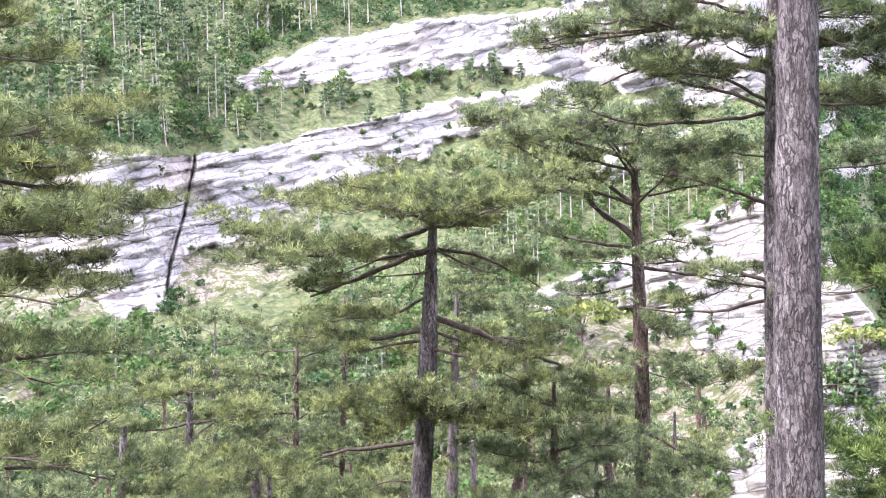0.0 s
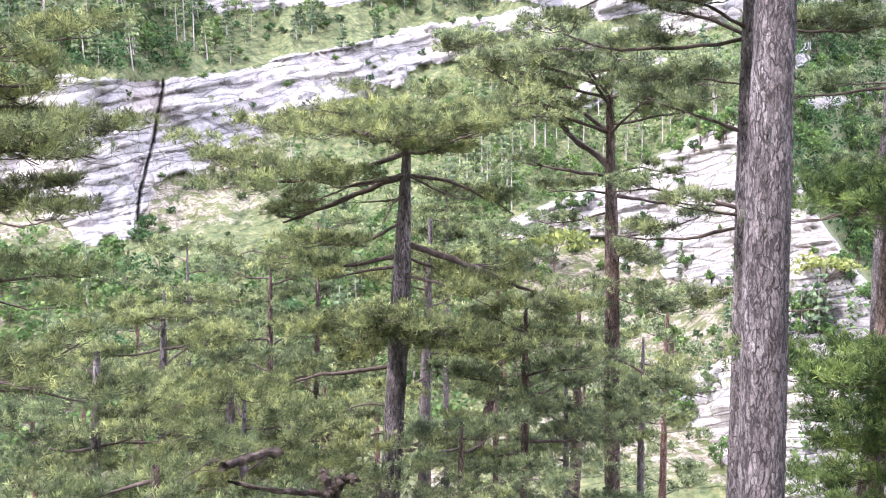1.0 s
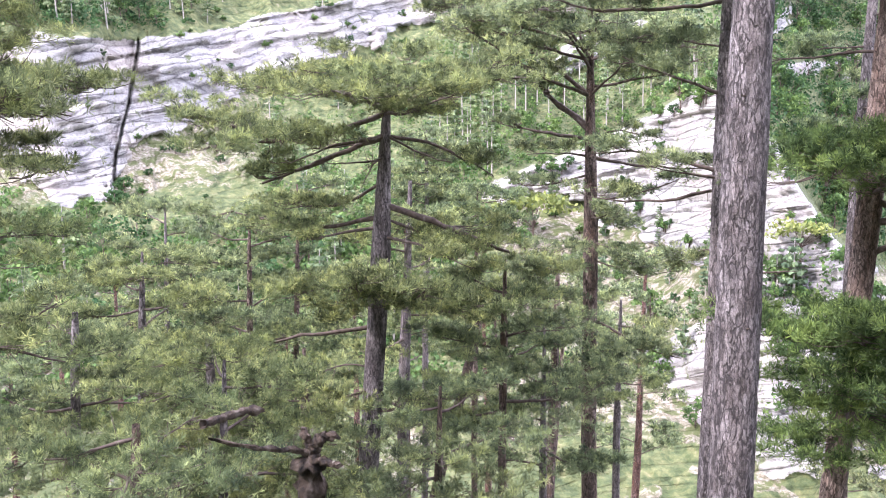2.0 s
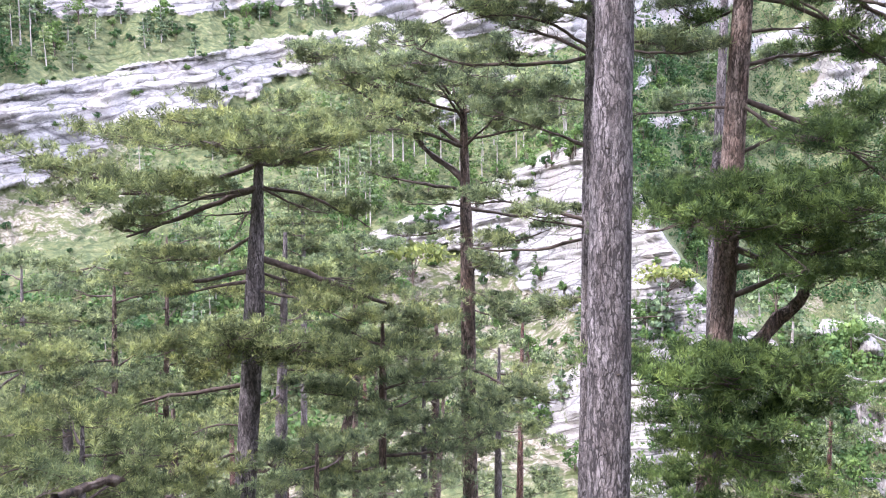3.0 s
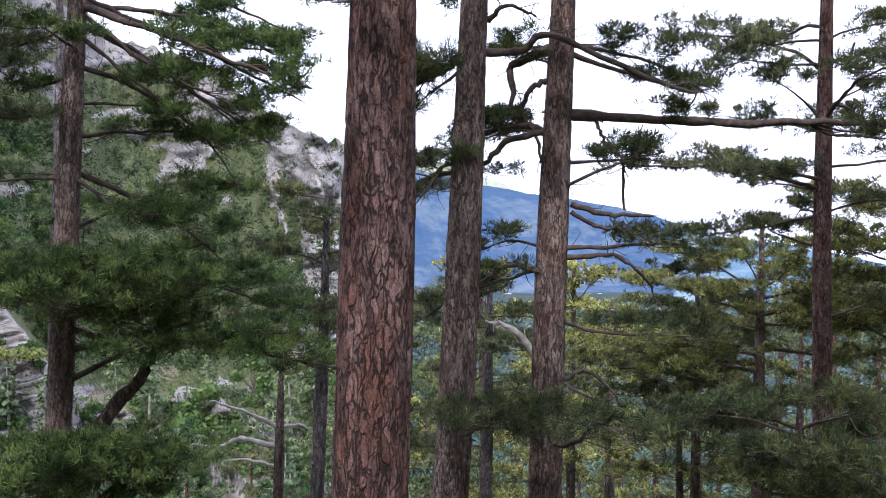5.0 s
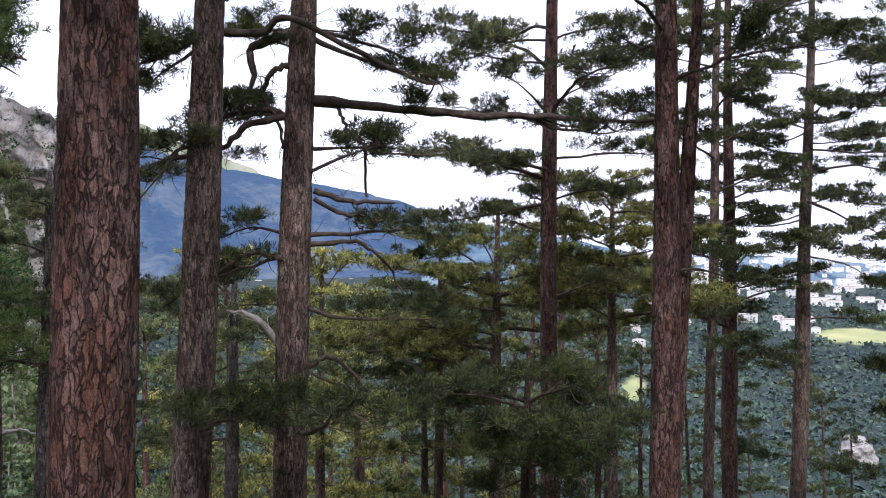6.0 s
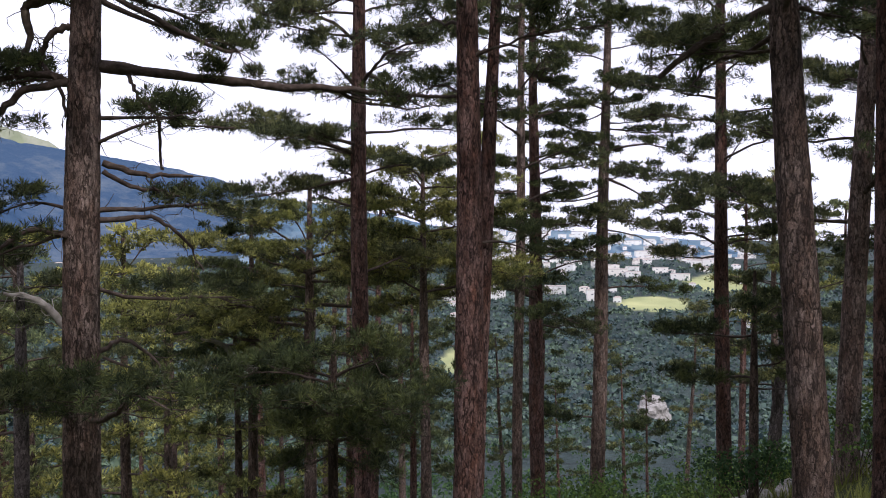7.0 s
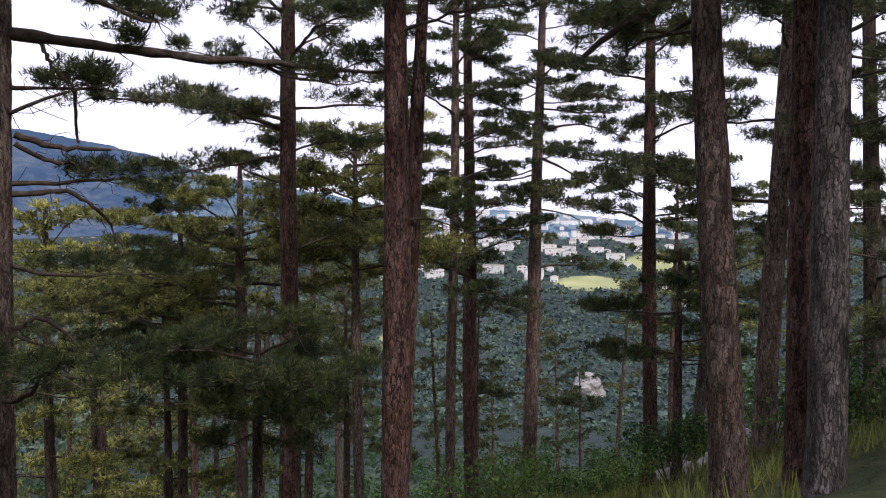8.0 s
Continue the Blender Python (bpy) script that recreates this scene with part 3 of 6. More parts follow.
def needle_mesh(centres, axes, d, material, spread=1.0):
    """Tufts of needles: each is a brush of thin blades that spring from one bud."""
    count = int(np.clip(20 - d * 0.45, 9, 15))
    length = 0.082 + 0.0014 * d
    width = 0.0010 + 0.00054 * d
    if d >= 30:
        count, length, width = 6, 0.20, 0.034
    centres, axes = np.asarray(centres), np.asarray(axes)
    m = len(centres)
    size = rng.uniform(0.65, 1.25, (m, 1))
    c, ax, size = np.repeat(centres, count, 0), np.repeat(axes, count, 0), np.repeat(size, count, 0)
    n = len(c)
    dirs = ax * rng.uniform(0.0, 1.1, (n, 1)) + rng.normal(0, 0.58 * spread, (n, 3))
    dirs /= np.linalg.norm(dirs, axis=1)[:, None] + 1e-9
    side = np.cross(dirs, rng.normal(0, 1, (n, 3)))
    side /= np.linalg.norm(side, axis=1)[:, None] + 1e-9
    ln = length * size * rng.uniform(0.75, 1.15, (n, 1))
    outer = np.stack([c + dirs * ln * 0.62 + side * width, c + dirs * ln - side * width * 0.6], 1).reshape(-1, 3)
    bud = np.repeat(np.arange(m), count)
    tip = m + 2 * np.arange(n)
    return mesh_from("needles", np.concatenate([centres, outer]), np.stack([bud, tip, tip + 1], 1).reshape(-1), 3, material)


def branch(s, e, leaf, thick, d, base, parent, bark_mat, needle_mat, r_stem, arch=0.0, gather=None):
    """One limb with its branchlets and tufts of needles."""
    length = float(np.linalg.norm(e - s))
    ax = unit(e - s)
    bow = np.array((0, 0, length * (arch if arch else rng.uniform(-0.07, 0.09) if thick < 1.25 else -0.004))) + rng.normal(0, 0.03 if thick < 1.25 else 0.008, 3) * length
    n = max(7, int(length * 6)) if d < 28 else 5
    path = strand(s, e, bow, n, 0.05 * min(length, 2.0) / math.sqrt(n) * 1.5)
    r0 = min((0.011 + 0.0095 * length) * thick, r_stem * 0.8)
    taper = np.linspace(1, 0.22, n) ** 0.9
    strands, fine_strands = [(path, r0 * taper * rng.uniform(0.82, 1.2, n))], []
    if d < 28 and length > 0.7:
        for k in range(int(3 + length * 4)):
            i = int(rng.integers(1, n - 1))
            way = unit(unit(path[i] - path[i - 1]) * 0.8 + rng.normal(0, 1, 3) * np.array((0.8, 0.8, 0.55)))
            ln = rng.uniform(0.12, 0.42)
            fine_strands.append((strand(path[i], path[i] + way * ln, np.array((0, 0, -0.05 * ln)), 3, 0.04 * ln), np.array((max(r0 * 0.2, 0.004), 0.004, 0.0025))))
    centres, axes = [], []
    spacing = 0.034 + 0.0026 * d if d < 30 else 0.12
    if leaf > 0.15:
        twigs = int(4 + length * 5.5 * min(leaf * (1.3 if 10 < d < 20 else 1.0), 1.9))
        first = 0.55 if leaf < 0.45 else 0.28
        pads = max(2, int(1.6 + length * 1.25 * min(leaf, 1.6)))
        reach = (0.20 + 0.085 * length) * (0.65 + 0.35 * leaf)
        for k in range(twigs):
            # twigs gather into flat pads that stand out on both sides of the limb
            pad = k % pads
            if pad == k:
                if k == 0:
                    heart = []
                u0 = first + (1 - first) * (pad + rng.uniform(0.35, 0.95)) / pads
                i = min(int(u0 * (n - 1)), n - 2)
                p0 = path[i] + (path[i + 1] - path[i]) * (u0 * (n - 1) - i)
                fwd = unit(path[i + 1] - path[i])
                out = unit(np.cross(fwd, (0, 0, 1))) * (1 if pad % 2 else -1)
                far = rng.uniform(0.5, 1.35) * (1.1 - 0.5 * u0)
                heart.append((p0, p0 + (out * far + fwd * rng.uniform(0.2, 0.8)) * reach + np.array((0, 0, rng.uniform(-0.02, 0.16))), rng.uniform(0.75, 1.25)))
            p, core, wide = heart[pad]
            turn = rng.uniform(0, 2 * math.pi)
            away = reach * wide * math.sqrt(rng.uniform(0.05, 1.0)) * 1.25
            q = core + np.array((math.cos(turn) * away, math.sin(turn) * away, rng.uniform(-0.03, 0.05) - 0.22 * away * away))
            p = p + (core - p) * rng.uniform(0.0, 0.6)
            ln = float(np.linalg.norm(q - p)) + 0.05
            tw = strand(p, q, np.array((0, 0, -0.10 * ln)), 4 if d < 12 else 3 if d < 28 else 2, 0.03 * ln)
            fine_strands.append((tw, np.linspace(max(r0 * 0.28, 0.004), 0.0028, len(tw))))
            runs = [(tw[0] + (tw[-1] - tw[0]) * 0.3, tw[-1])]
            if d < 28:
                mid = tw[0] + (tw[-1] - tw[0]) * rng.uniform(0.3, 0.6)
                way = unit(tw[-1] - tw[0])
                fork = unit(way + np.cross(way, (0, 0, 1)) * rng.choice((-1.0, 1.0)) * 0.9 + np.array((0, 0, 0.25)))
                runs.append((mid, mid + fork * ln * rng.uniform(0.35, 0.6)))
            for a0, b0 in runs:
                span = float(np.linalg.norm(b0 - a0))
                m = max(2, int(span / spacing * 0.36))
                for j in range(m):
                    c = a0 + (b0 - a0) * ((j + rng.uniform(0, 1)) / m) ** 0.6
                    centres.append(c + rng.normal(0, 1, 3) * spacing * 0.5)
                    axes.append(unit(unit(b0 - a0) * 0.6 + np.array((0, 0, 0.6)) + rng.normal(0, 0.35, 3)))
                # the shoots at the end of the twig stand together in a flat cushion
                for j in range(int(7 + 5 * span) if d < 30 else 5):
                    off = rng.normal(0, 1, 3) * np.array((0.10, 0.10, 0.034)) * (0.55 + 0.8 * span)
                    centres.append(b0 + off + np.array((0, 0, 0.03)))
                    axes.append(unit(off * 3.0 + np.array((0, 0, 0.85)) + rng.normal(0, 0.2, 3)))
    else:
        for k in range(int(2 + length * 2) if length > 0.5 else 0):
            i = rng.integers(n // 3, n - 1)
            q = path[i] + rng.normal(0, 1, 3) * 0.16
            strands.append((np.linspace(path[i], q, 3), np.array((r0 * 0.3, r0 * 0.2, 0.003))))
    v, f = tubes(strands, 7 if d < 14 else 5 if d < 28 else 4)
    if fine_strands:
        v2, f2 = tubes(fine_strands, 3)
        v, f = np.concatenate([v, v2]), np.concatenate([f, f2 + len(v)])
    limb = part("limb", mesh_from("limb", v - base, f, 4, TWIG if d > 6 else bark_mat, smooth=True), parent, "bare dead branch" if leaf <= 0.15 else "")
    if centres and gather is not None:
        gather.append((np.array(centres), np.array(axes)))
    elif centres:
        part("needles", needle_mesh(np.array(centres) - base, axes, d, needle_mat), limb)


def stem_mesh(base, top, r_ref, z_ref, d, bark_mat, flare):
    """A tapering, slightly crooked trunk with plated bark standing proud in relief."""
    high = top[2] - base[2]
    rings = int(np.clip(high * (26 if d < 7 else 16 if d < 12 else 6 if d < 28 else 2), 12, 420))
    sides = 44 if d < 7 else 30 if d < 12 else 16 if d < 28 else 9
    t = np.linspace(0, 1, rings)
    z = base[2] + high * t
    line = base + (top - base) * t[:, None]
    ph = rng.uniform(0, 6, 2)
    line[:, 0] += 0.004 * high ** 0.5 * np.sin(z * 0.9 + ph[0]) * step(0, 0.1, t)
    line[:, 1] += 0.004 * high ** 0.5 * np.sin(z * 0.7 + ph[1]) * step(0, 0.1, t)
    zt = max(top[2] - z_ref, 1.0)
    rad = np.where(z > z_ref, r_ref * np.clip(1 - 0.72 * ((z - z_ref) / zt), 0.05, 1), r_ref * (1 + 0.022 * (z_ref - z)))
    rad = rad + flare * r_ref * 0.9 * np.exp(-(z - base[2]) / 0.28)
    ang = np.linspace(0, 2 * math.pi, sides, endpoint=False)
    A, Z = np.meshgrid(ang, z)
    # plates: long cells round the trunk, deep furrows between them
    seed = rng.uniform(0, 50)
    per = max(7, int(r_ref * 85))
    wave = A / (2 * math.pi) * per
    cx = wave + 0.9 * (fractal(A * 2 + seed, Z * 1.7, 3, 5) - 0.5)
    cy = Z * 5.0 + 1.2 * (fractal(A * 2 + seed, Z * 1.1, 2, 9) - 0.5)
    fx = np.abs(cx - np.floor(cx) - 0.5) * 2
    fy = np.abs((cy + 0.5 * np.floor(cx)) % 1 - 0.5) * 2
    groove = np.maximum(step(0.62, 1.0, fx), 0.7 * step(0.75, 1.0, fy))
    relief = (1 - groove) * 0.011 + 0.012 * (fractal(A * 3 + seed, Z * 6, 3, 13) - 0.5)
    relief = relief * min(1.0, r_ref / 0.17)
    R = rad[:, None] + relief
    co = np.stack([line[:, 0:1] + R * np.cos(A), line[:, 1:2] + R * np.sin(A), Z], -1)
    i, j = np.meshgrid(np.arange(rings - 1), np.arange(sides), indexing="ij")
    jn = (j + 1) % sides
    q = np.stack([i * sides + j, i * sides + jn, (i + 1) * sides + jn, (i + 1) * sides + j], -1).reshape(-1, 4)
    return mesh_from("trunk", co.reshape(-1, 3) - base, q, 4, bark_mat, smooth=True), line, rad


LABELS = {GREY: "tall black pine with grey plated bark on the slope", RED: "tall black pine with reddish-brown plated bark",
          DARK: "leaning black pine with dark fissured bark", YEL: "broad flat-topped pine with sunlit yellow-green needles"}


def pine(d, diam, hi, lo, top=None, foot=None, look_=None, auto=None, lush=1.1, tone=None, skin=None, limbs=()):
    """A pine by its distance, its girth, and two directions (yaw, elevation) on its axis. limbs: elevation on the stem, yaw and
    elevation of the tip, how much farther the tip is, leafiness, thickness. auto: elevations between which limbs grow at random."""
    global TREES
    TREES += 1
    kind = look_ if look_ is not None else (GREY, DARK)[TREES % 2]
    a, b = spot(*lo, d), spot(*hi, d)
    axis = (b - a) / (b[2] - a[2])
    if foot is None:
        p = a
        for _ in range(6):
            p = a + axis * (float(near_height(np.array(p[0]), np.array(p[1]))) - a[2])
        base = p - axis * 0.08
    else:
        base = a + axis * (EYE + math.tan(radians(foot)) * d - a[2])
    z_top = EYE + math.tan(radians(top)) * d if top is not None else max(EYE + 7.5, EYE + math.tan(radians(24)) * d)
    crown = a + axis * (z_top - a[2])
    z_ref = (a[2] + b[2]) / 2
    label = LABELS[kind] if d < 12 or kind == YEL else "slender black pine rising from the wooded slope" if top is None else "black pine with layered dark green branches"
    tree = thing("pine_tree", base, label, "tree", "pines on the slope")
    mat, leaf_mat = BARKS[kind if skin is None else skin], NEEDLES[kind if kind == YEL else 4 if -40 < lo[0] < -28 else 1 + TREES % 2]
    if lo[0] > -20 and kind != YEL:
        leaf_mat = NEEDLES[(0, 4, 5, 0)[TREES % 4]]
    if tone is not None:
        leaf_mat = NEEDLES[tone]
    mesh, line, rad = stem_mesh(base, crown, diam / 2 - 0.008, z_ref, d, mat, 0.0 if foot is not None else 0.35)
    part("trunk", mesh, tree)

    def on_stem(el):
        z = min(max(EYE + math.tan(radians(el)) * d, base[2]), z_top - 0.05)
        i = int(np.argmin(np.abs(line[:, 2] - z)))
        return line[i].copy(), float(rad[i])

    for el0, yaw1, el1, dd, leaf, thick, *arch in limbs:
        s, r = on_stem(el0)
        branch(s, spot(yaw1, el1, d + dd), leaf, thick, d, base, tree, mat, leaf_mat, r + 0.02, *arch)
    if auto:
        e0, e1, n, reach = auto
        turn = rng.uniform(0, 360)
        for k in range(n):
            f = (k + rng.uniform(0, 0.8)) / n
            s, r = on_stem(e0 + (e1 - e0) * f)
            turn += 137.5
            ln = reach * rng.uniform(0.65, 1.1) * (1.0 - 0.45 * f if top is not None else 1.0)
            a_ = radians(turn)
            e = s + np.array((math.cos(a_) * ln, math.sin(a_) * ln, ln * rng.uniform(-0.1, 0.28)))
            branch(s, e, lush, 1.0, d if e0 < 13 else d + 9, base, tree, mat, leaf_mat, r + 0.02)
    return tree


def bent_limb(tree, d, way, r0, r1, leaf=0.0, tone=2, wood=None, name="limb"):
    """A crooked limb through a few directions (yaw, elevation) at a pine's distance, with dead twigs or some cushions of needles at its end."""
    base = np.array(tree.location)
    knots = np.array([spot(y, e, d) + rng.normal(0, 0.05, 3) * (k > 0) for k, (y, e) in enumerate(way)])
    ends = np.concatenate([knots[:1] * 2 - knots[1:2], knots, knots[-1:] * 2 - knots[-2:-1]])
    path = []
    for a, b, c, e in zip(ends, ends[1:], ends[2:], ends[3:]):
        for t in np.linspace(0, 1, 7)[:-1]:
            path.append(0.5 * (2 * b + (c - a) * t + (2 * a - 5 * b + 4 * c - e) * t * t + (3 * b - a - 3 * c + e) * t ** 3))
    path = np.array(path + [knots[-1]])
    n = len(path)
    path[1:] += rng.normal(0, 0.008, (n - 1, 3))
    strands = [(path, np.linspace(r0, r1, n) * rng.uniform(0.88, 1.15, n))]
    for k in range(3 + n // 2):
        i = int(rng.integers(n // 5, n))
        along_limb = unit(path[i] - path[max(i - 2, 0)] + 1e-6)
        q = path[i] + unit(along_limb + rng.normal(0, 0.8, 3)) * rng.uniform(0.10, 0.38)
        strands.append((strand(path[i], q, rng.normal(0, 0.03, 3), 5, 0.05), np.linspace(0.0055, 0.0018, 5)))
    v, f = tubes(strands, 8)
    limb = part(name, mesh_from(name, v - base, f, 4, wood or TWIG, smooth=True), tree, "" if leaf else "bare crooked branch")
    if leaf:
        for k in range(int(2 + 4 * leaf)):
            i = int(n * (0.45 + 0.5 * (k + rng.uniform(0, 1)) / (2 + 4 * leaf)))
            e = path[i] + unit(rng.normal(0, 1, 3) * np.array((1, 1, 0.25)) + unit(path[i] - path[i - 2]) * 0.6) * rng.uniform(0.25, 0.55)
            branch(path[i], e, 0.5, 0.7, d, base, tree, TWIG, NEEDLES[tone], r0)


# -- pines --
# pine a
pine(7.4, 0.355, (-23.03, 13.4), (-22.46, -16.9), look_=GREY, auto=(18,30,8,2.2), limbs=[
    (1.0, -22.3, 0.9, -0.3, .05, 1.2), (4.2, -24.5, 4.2, 0.0, .05, 1), (9.5, -24.5, 9.5, 0.0, .05, 1), (-8.3, -21.0, -8.7, 0.0, .05, 1),
    (-13.8, -23.3, -13.8, -0.3, .05, 1),])
# pine ab
pine(11, 0.25, (-21.66, 13.6), (-21.11, -17.0), auto=(16,26,8,2), tone=0, limbs=[
    (12.3, -7.7, 12.1, 0.3, 0.9, 1), (12.3, -12.2, 13.1, -1.0, 0.9, 1), (9.1, -9.7, 8.7, 0.6, 0.9, 1), (7.4, -13.7, 9.5, -0.8, 0.9, 1),
    (9.9, -18.8, 11.1, -1.2, 0.84, 1), (10.9, -28.8, 10.0, 0.5, 0.9, 1), (8.1, -29.2, 7.1, 0.0, 0.84, 1), (12.3, -27.4, 13.1, -0.5, 0.84, 1),
    (11.6, -6.3, 12.5, 0.5, 0.72, 1), (11.8, -11.6, 13.9, -0.8, 0.72, 1), (12.0, -15.8, 10.8, -1.2, 0.6, 1), (6.8, -9.9, 7.8, 0.0, 0.72, 1),
    (6.8, -15.1, 9.4, 1.0, 0.66, 1), (4.0, -18.1, 4.6, 0.0, 0.5, 1), (1.0, -14.9, 3.7, -0.5, 0.48, 1), (-3.8, -12.9, -2.5, 0.0, 0.35, 1),
    (-4.7, -13.2, -5.4, 0.0, 0.35, 1), (-4.1, -16.8, -3.4, -0.5, 0.2, 1), (11.6, -27.5, 8.9, 0.0, 0.72, 1), (12.9, -27.0, 11.9, 1.0, 0.72, 1),
    (7.5, -27.7, 6.6, 0.5, 0.6, 1), (-8.7, -18.1, -10.2, 0.5, 0.48, 1), (-10.5, -26.0, -9.9, 0.0, 0.15, 1),])
# pine b
pine(13, 0.31, (0.55, 0.8), (2.01, -17.0), top=2.0, look_=GREY, tone=5, limbs=[
    (0.6, 13.4, 0.8, 0.0, 1.5, 1), (0.5, 12.1, -1.5, -0.6, 1.3, 1), (0.6, 9.0, 2.2, 0.6, 1.5, 1), (0.6, 6.0, 3.3, -0.8, 1.5, 1),
    (0.6, 2.6, 3.9, 0.8, 1.5, 1), (0.6, 4.2, 1.9, -1.8, 1.5, 1), (0.6, -0.1, 3.6, -0.8, 1.5, 1), (0.6, 0.5, 2.3, -1.6, 1.5, 1),
    (0.6, -3.5, 3.6, 0.5, 1.5, 1), (0.6, -6.5, 3.3, -0.5, 1.5, 1), (0.6, -8.7, 2.6, 0.4, 1.3, 1), (0.6, -4.2, 1.6, -1.5, 1.4, 1),
    (0.6, 2.3, 2.2, 1.6, 1.3, 1), (-1.2, 9.0, -4.0, 0.0, .4, 1.9), (-1.4, 7.3, -2.8, -0.7, .3, 1.3), (-2.3, 4.7, -2.8, -0.3, .05, 1),
    (-1.2, 6.2, -1.8, 0.8, .3, 1), (-1.0, -6.5, -3.9, 0.0, .5, 1.2), (-1.3, -3.7, -2.9, -0.6, .1, 1), (-2.8, 2.5, -4.6, -0.5, .05, 1.2, .2),
    (-7.5, 6.7, -7.9, 0.0, .25, 1.4), (-5.8, -9.2, -9.8, 0.0, 1.2, 1.6), (-8.1, -5.0, -10.1, -1.0, 1, 1), (-6.6, -4.3, -7.8, 1.2, .9, 1),
    (-11.1, 6.1, -11.3, -1.2, 1.5, 1), (-11.1, 3.0, -11.0, -1.8, 1.5, 1), (-11.5, -1.9, -11.2, -1.6, 1.5, 1), (-11.8, -7.3, -12.8, -1.0, 1.5, 1),
    (-11.8, 5.0, -12.8, -0.8, 1.4, 1), (-11.5, -4.2, -13.3, -1.3, 1.3, 1), (-3.9, 7.8, -5.2, 1.6, 1, 1), (-6.6, 10.8, -5.8, 1.6, 1, 1),
    (-14.0, 10.8, -14.8, 0.0, .4, 1.3), (-16.8, 5.9, -16.8, 0.0, .1, 1), (-18.0, 8.3, -18.4, -1.0, 1.3, 1), (-18.7, -3.3, -18.5, -1.5, 1.2, 1),
    (-19.4, -4.3, -20.6, -1.0, 1.1, 1),])
# pine bd
pine(27, 0.2, (-1.92, -5.1), (-1.70, -13.4), top=-.6, auto=(-7,-1,22,1.3), lush=1.6, limbs=[])
# pine be
pine(22, 0.16, (-5.30, -7.5), (-5.16, -13.4), top=-4.6, look_=DARK, auto=(-8,-4.8,12,1.5), lush=1.4, limbs=[])
# pine bb
pine(18, 0.26, (-0.35, -13.1), (-0.12, -17.5), top=-4, auto=(-16,-5,10,2), limbs=[])
# pine bc
pine(20, 0.25, (-4.96, -15.1), (-3.70, -19.5), top=-11, auto=(-15,-11,5,1.6), limbs=[])
# pine c
pine(17, 0.29, (-12.90, 2.6), (-12.95, -16.0), top=6.5, look_=DARK, tone=0, limbs=[
    (3.6, -5.4, 6.3, -1.5, 1.3, 1), (-8.2, -9.2, -9.6, -0.5, 1.1, 1), (-8.5, -15.8, -9.8, -0.8, 1.1, 1), (-10.2, -7.0, -11.4, -1.0, 1.2, 1),
    (-13.0, -8.5, -14.2, -1.5, 1.2, 1), (-13.6, -16.5, -15.3, -1.5, 1.1, 1), (3.6, -9.2, 6.9, -2.0, 1.3, 1), (4.3, -13.2, 6.0, -2.2, 1.3, 1),
    (4.3, -16.4, 5.1, -2.0, 1.3, 1), (3.6, -19.5, 4.2, -1.0, 1.2, 1), (5.1, -11.4, 7.7, 0.0, 1.2, 1), (4.3, -2.8, 7.3, 0.5, 1.2, 1),
    (-1.6, -17.0, -1.3, -0.5, 0.3, 1), (-0.9, -7.6, 4.2, 0.0, 0.6, 2.4), (1.5, -2.8, 7.9, 0.5, 1, 1), (1.2, -4.6, 6.0, -1.5, 1, 1),
    (3.0, -7.3, 8.1, -1.0, 1, 1), (4.5, -10.7, 8.1, 1.0, 1, 1), (5.2, -14.3, 7.7, -1.0, 1, 1), (3.4, -17.8, 5.8, 0.5, 1, 1),
    (1.9, -20.1, 3.6, 0.0, 0.96, 1), (1.5, -16.3, 3.9, -1.5, 0.96, 1), (-1.2, -6.2, -0.0, 0.0, 0.3, 1.4), (-2.6, -8.7, -2.4, 0.0, 0.5, 1),
    (-2.6, -20.3, -3.4, 0.0, 0.5, 1.2), (-5.2, -18.6, -4.1, 0.0, 0.5, 1), (-3.7, -8.1, -4.3, 0.0, 0.64, 1), (-6.3, -15.7, -7.4, 0.0, 0.88, 1),
    (-6.6, -14.3, -6.3, -1.0, 0.88, 1), (-9.6, -9.4, -10.7, 0.0, 0.8, 1), (-9.2, -16.3, -10.6, 0.0, 0.8, 1), (-13.2, -19.0, -15.7, -0.5, 0.96, 1),
    (-13.5, -10.0, -15.0, 0.0, 0.88, 1), (-14.6, -15.1, -16.3, -1.5, 0.96, 1),])
# pine cb
pine(20, 0.24, (-10.63, -14.4), (-10.33, -22.3), top=-9, auto=(-20,-10,9,1.7), limbs=[])
# pine cc
pine(22, 0.2, (-14.93, -15.4), (-14.81, -24.0), top=-12, auto=(-20,-12,9,1.7), limbs=[])
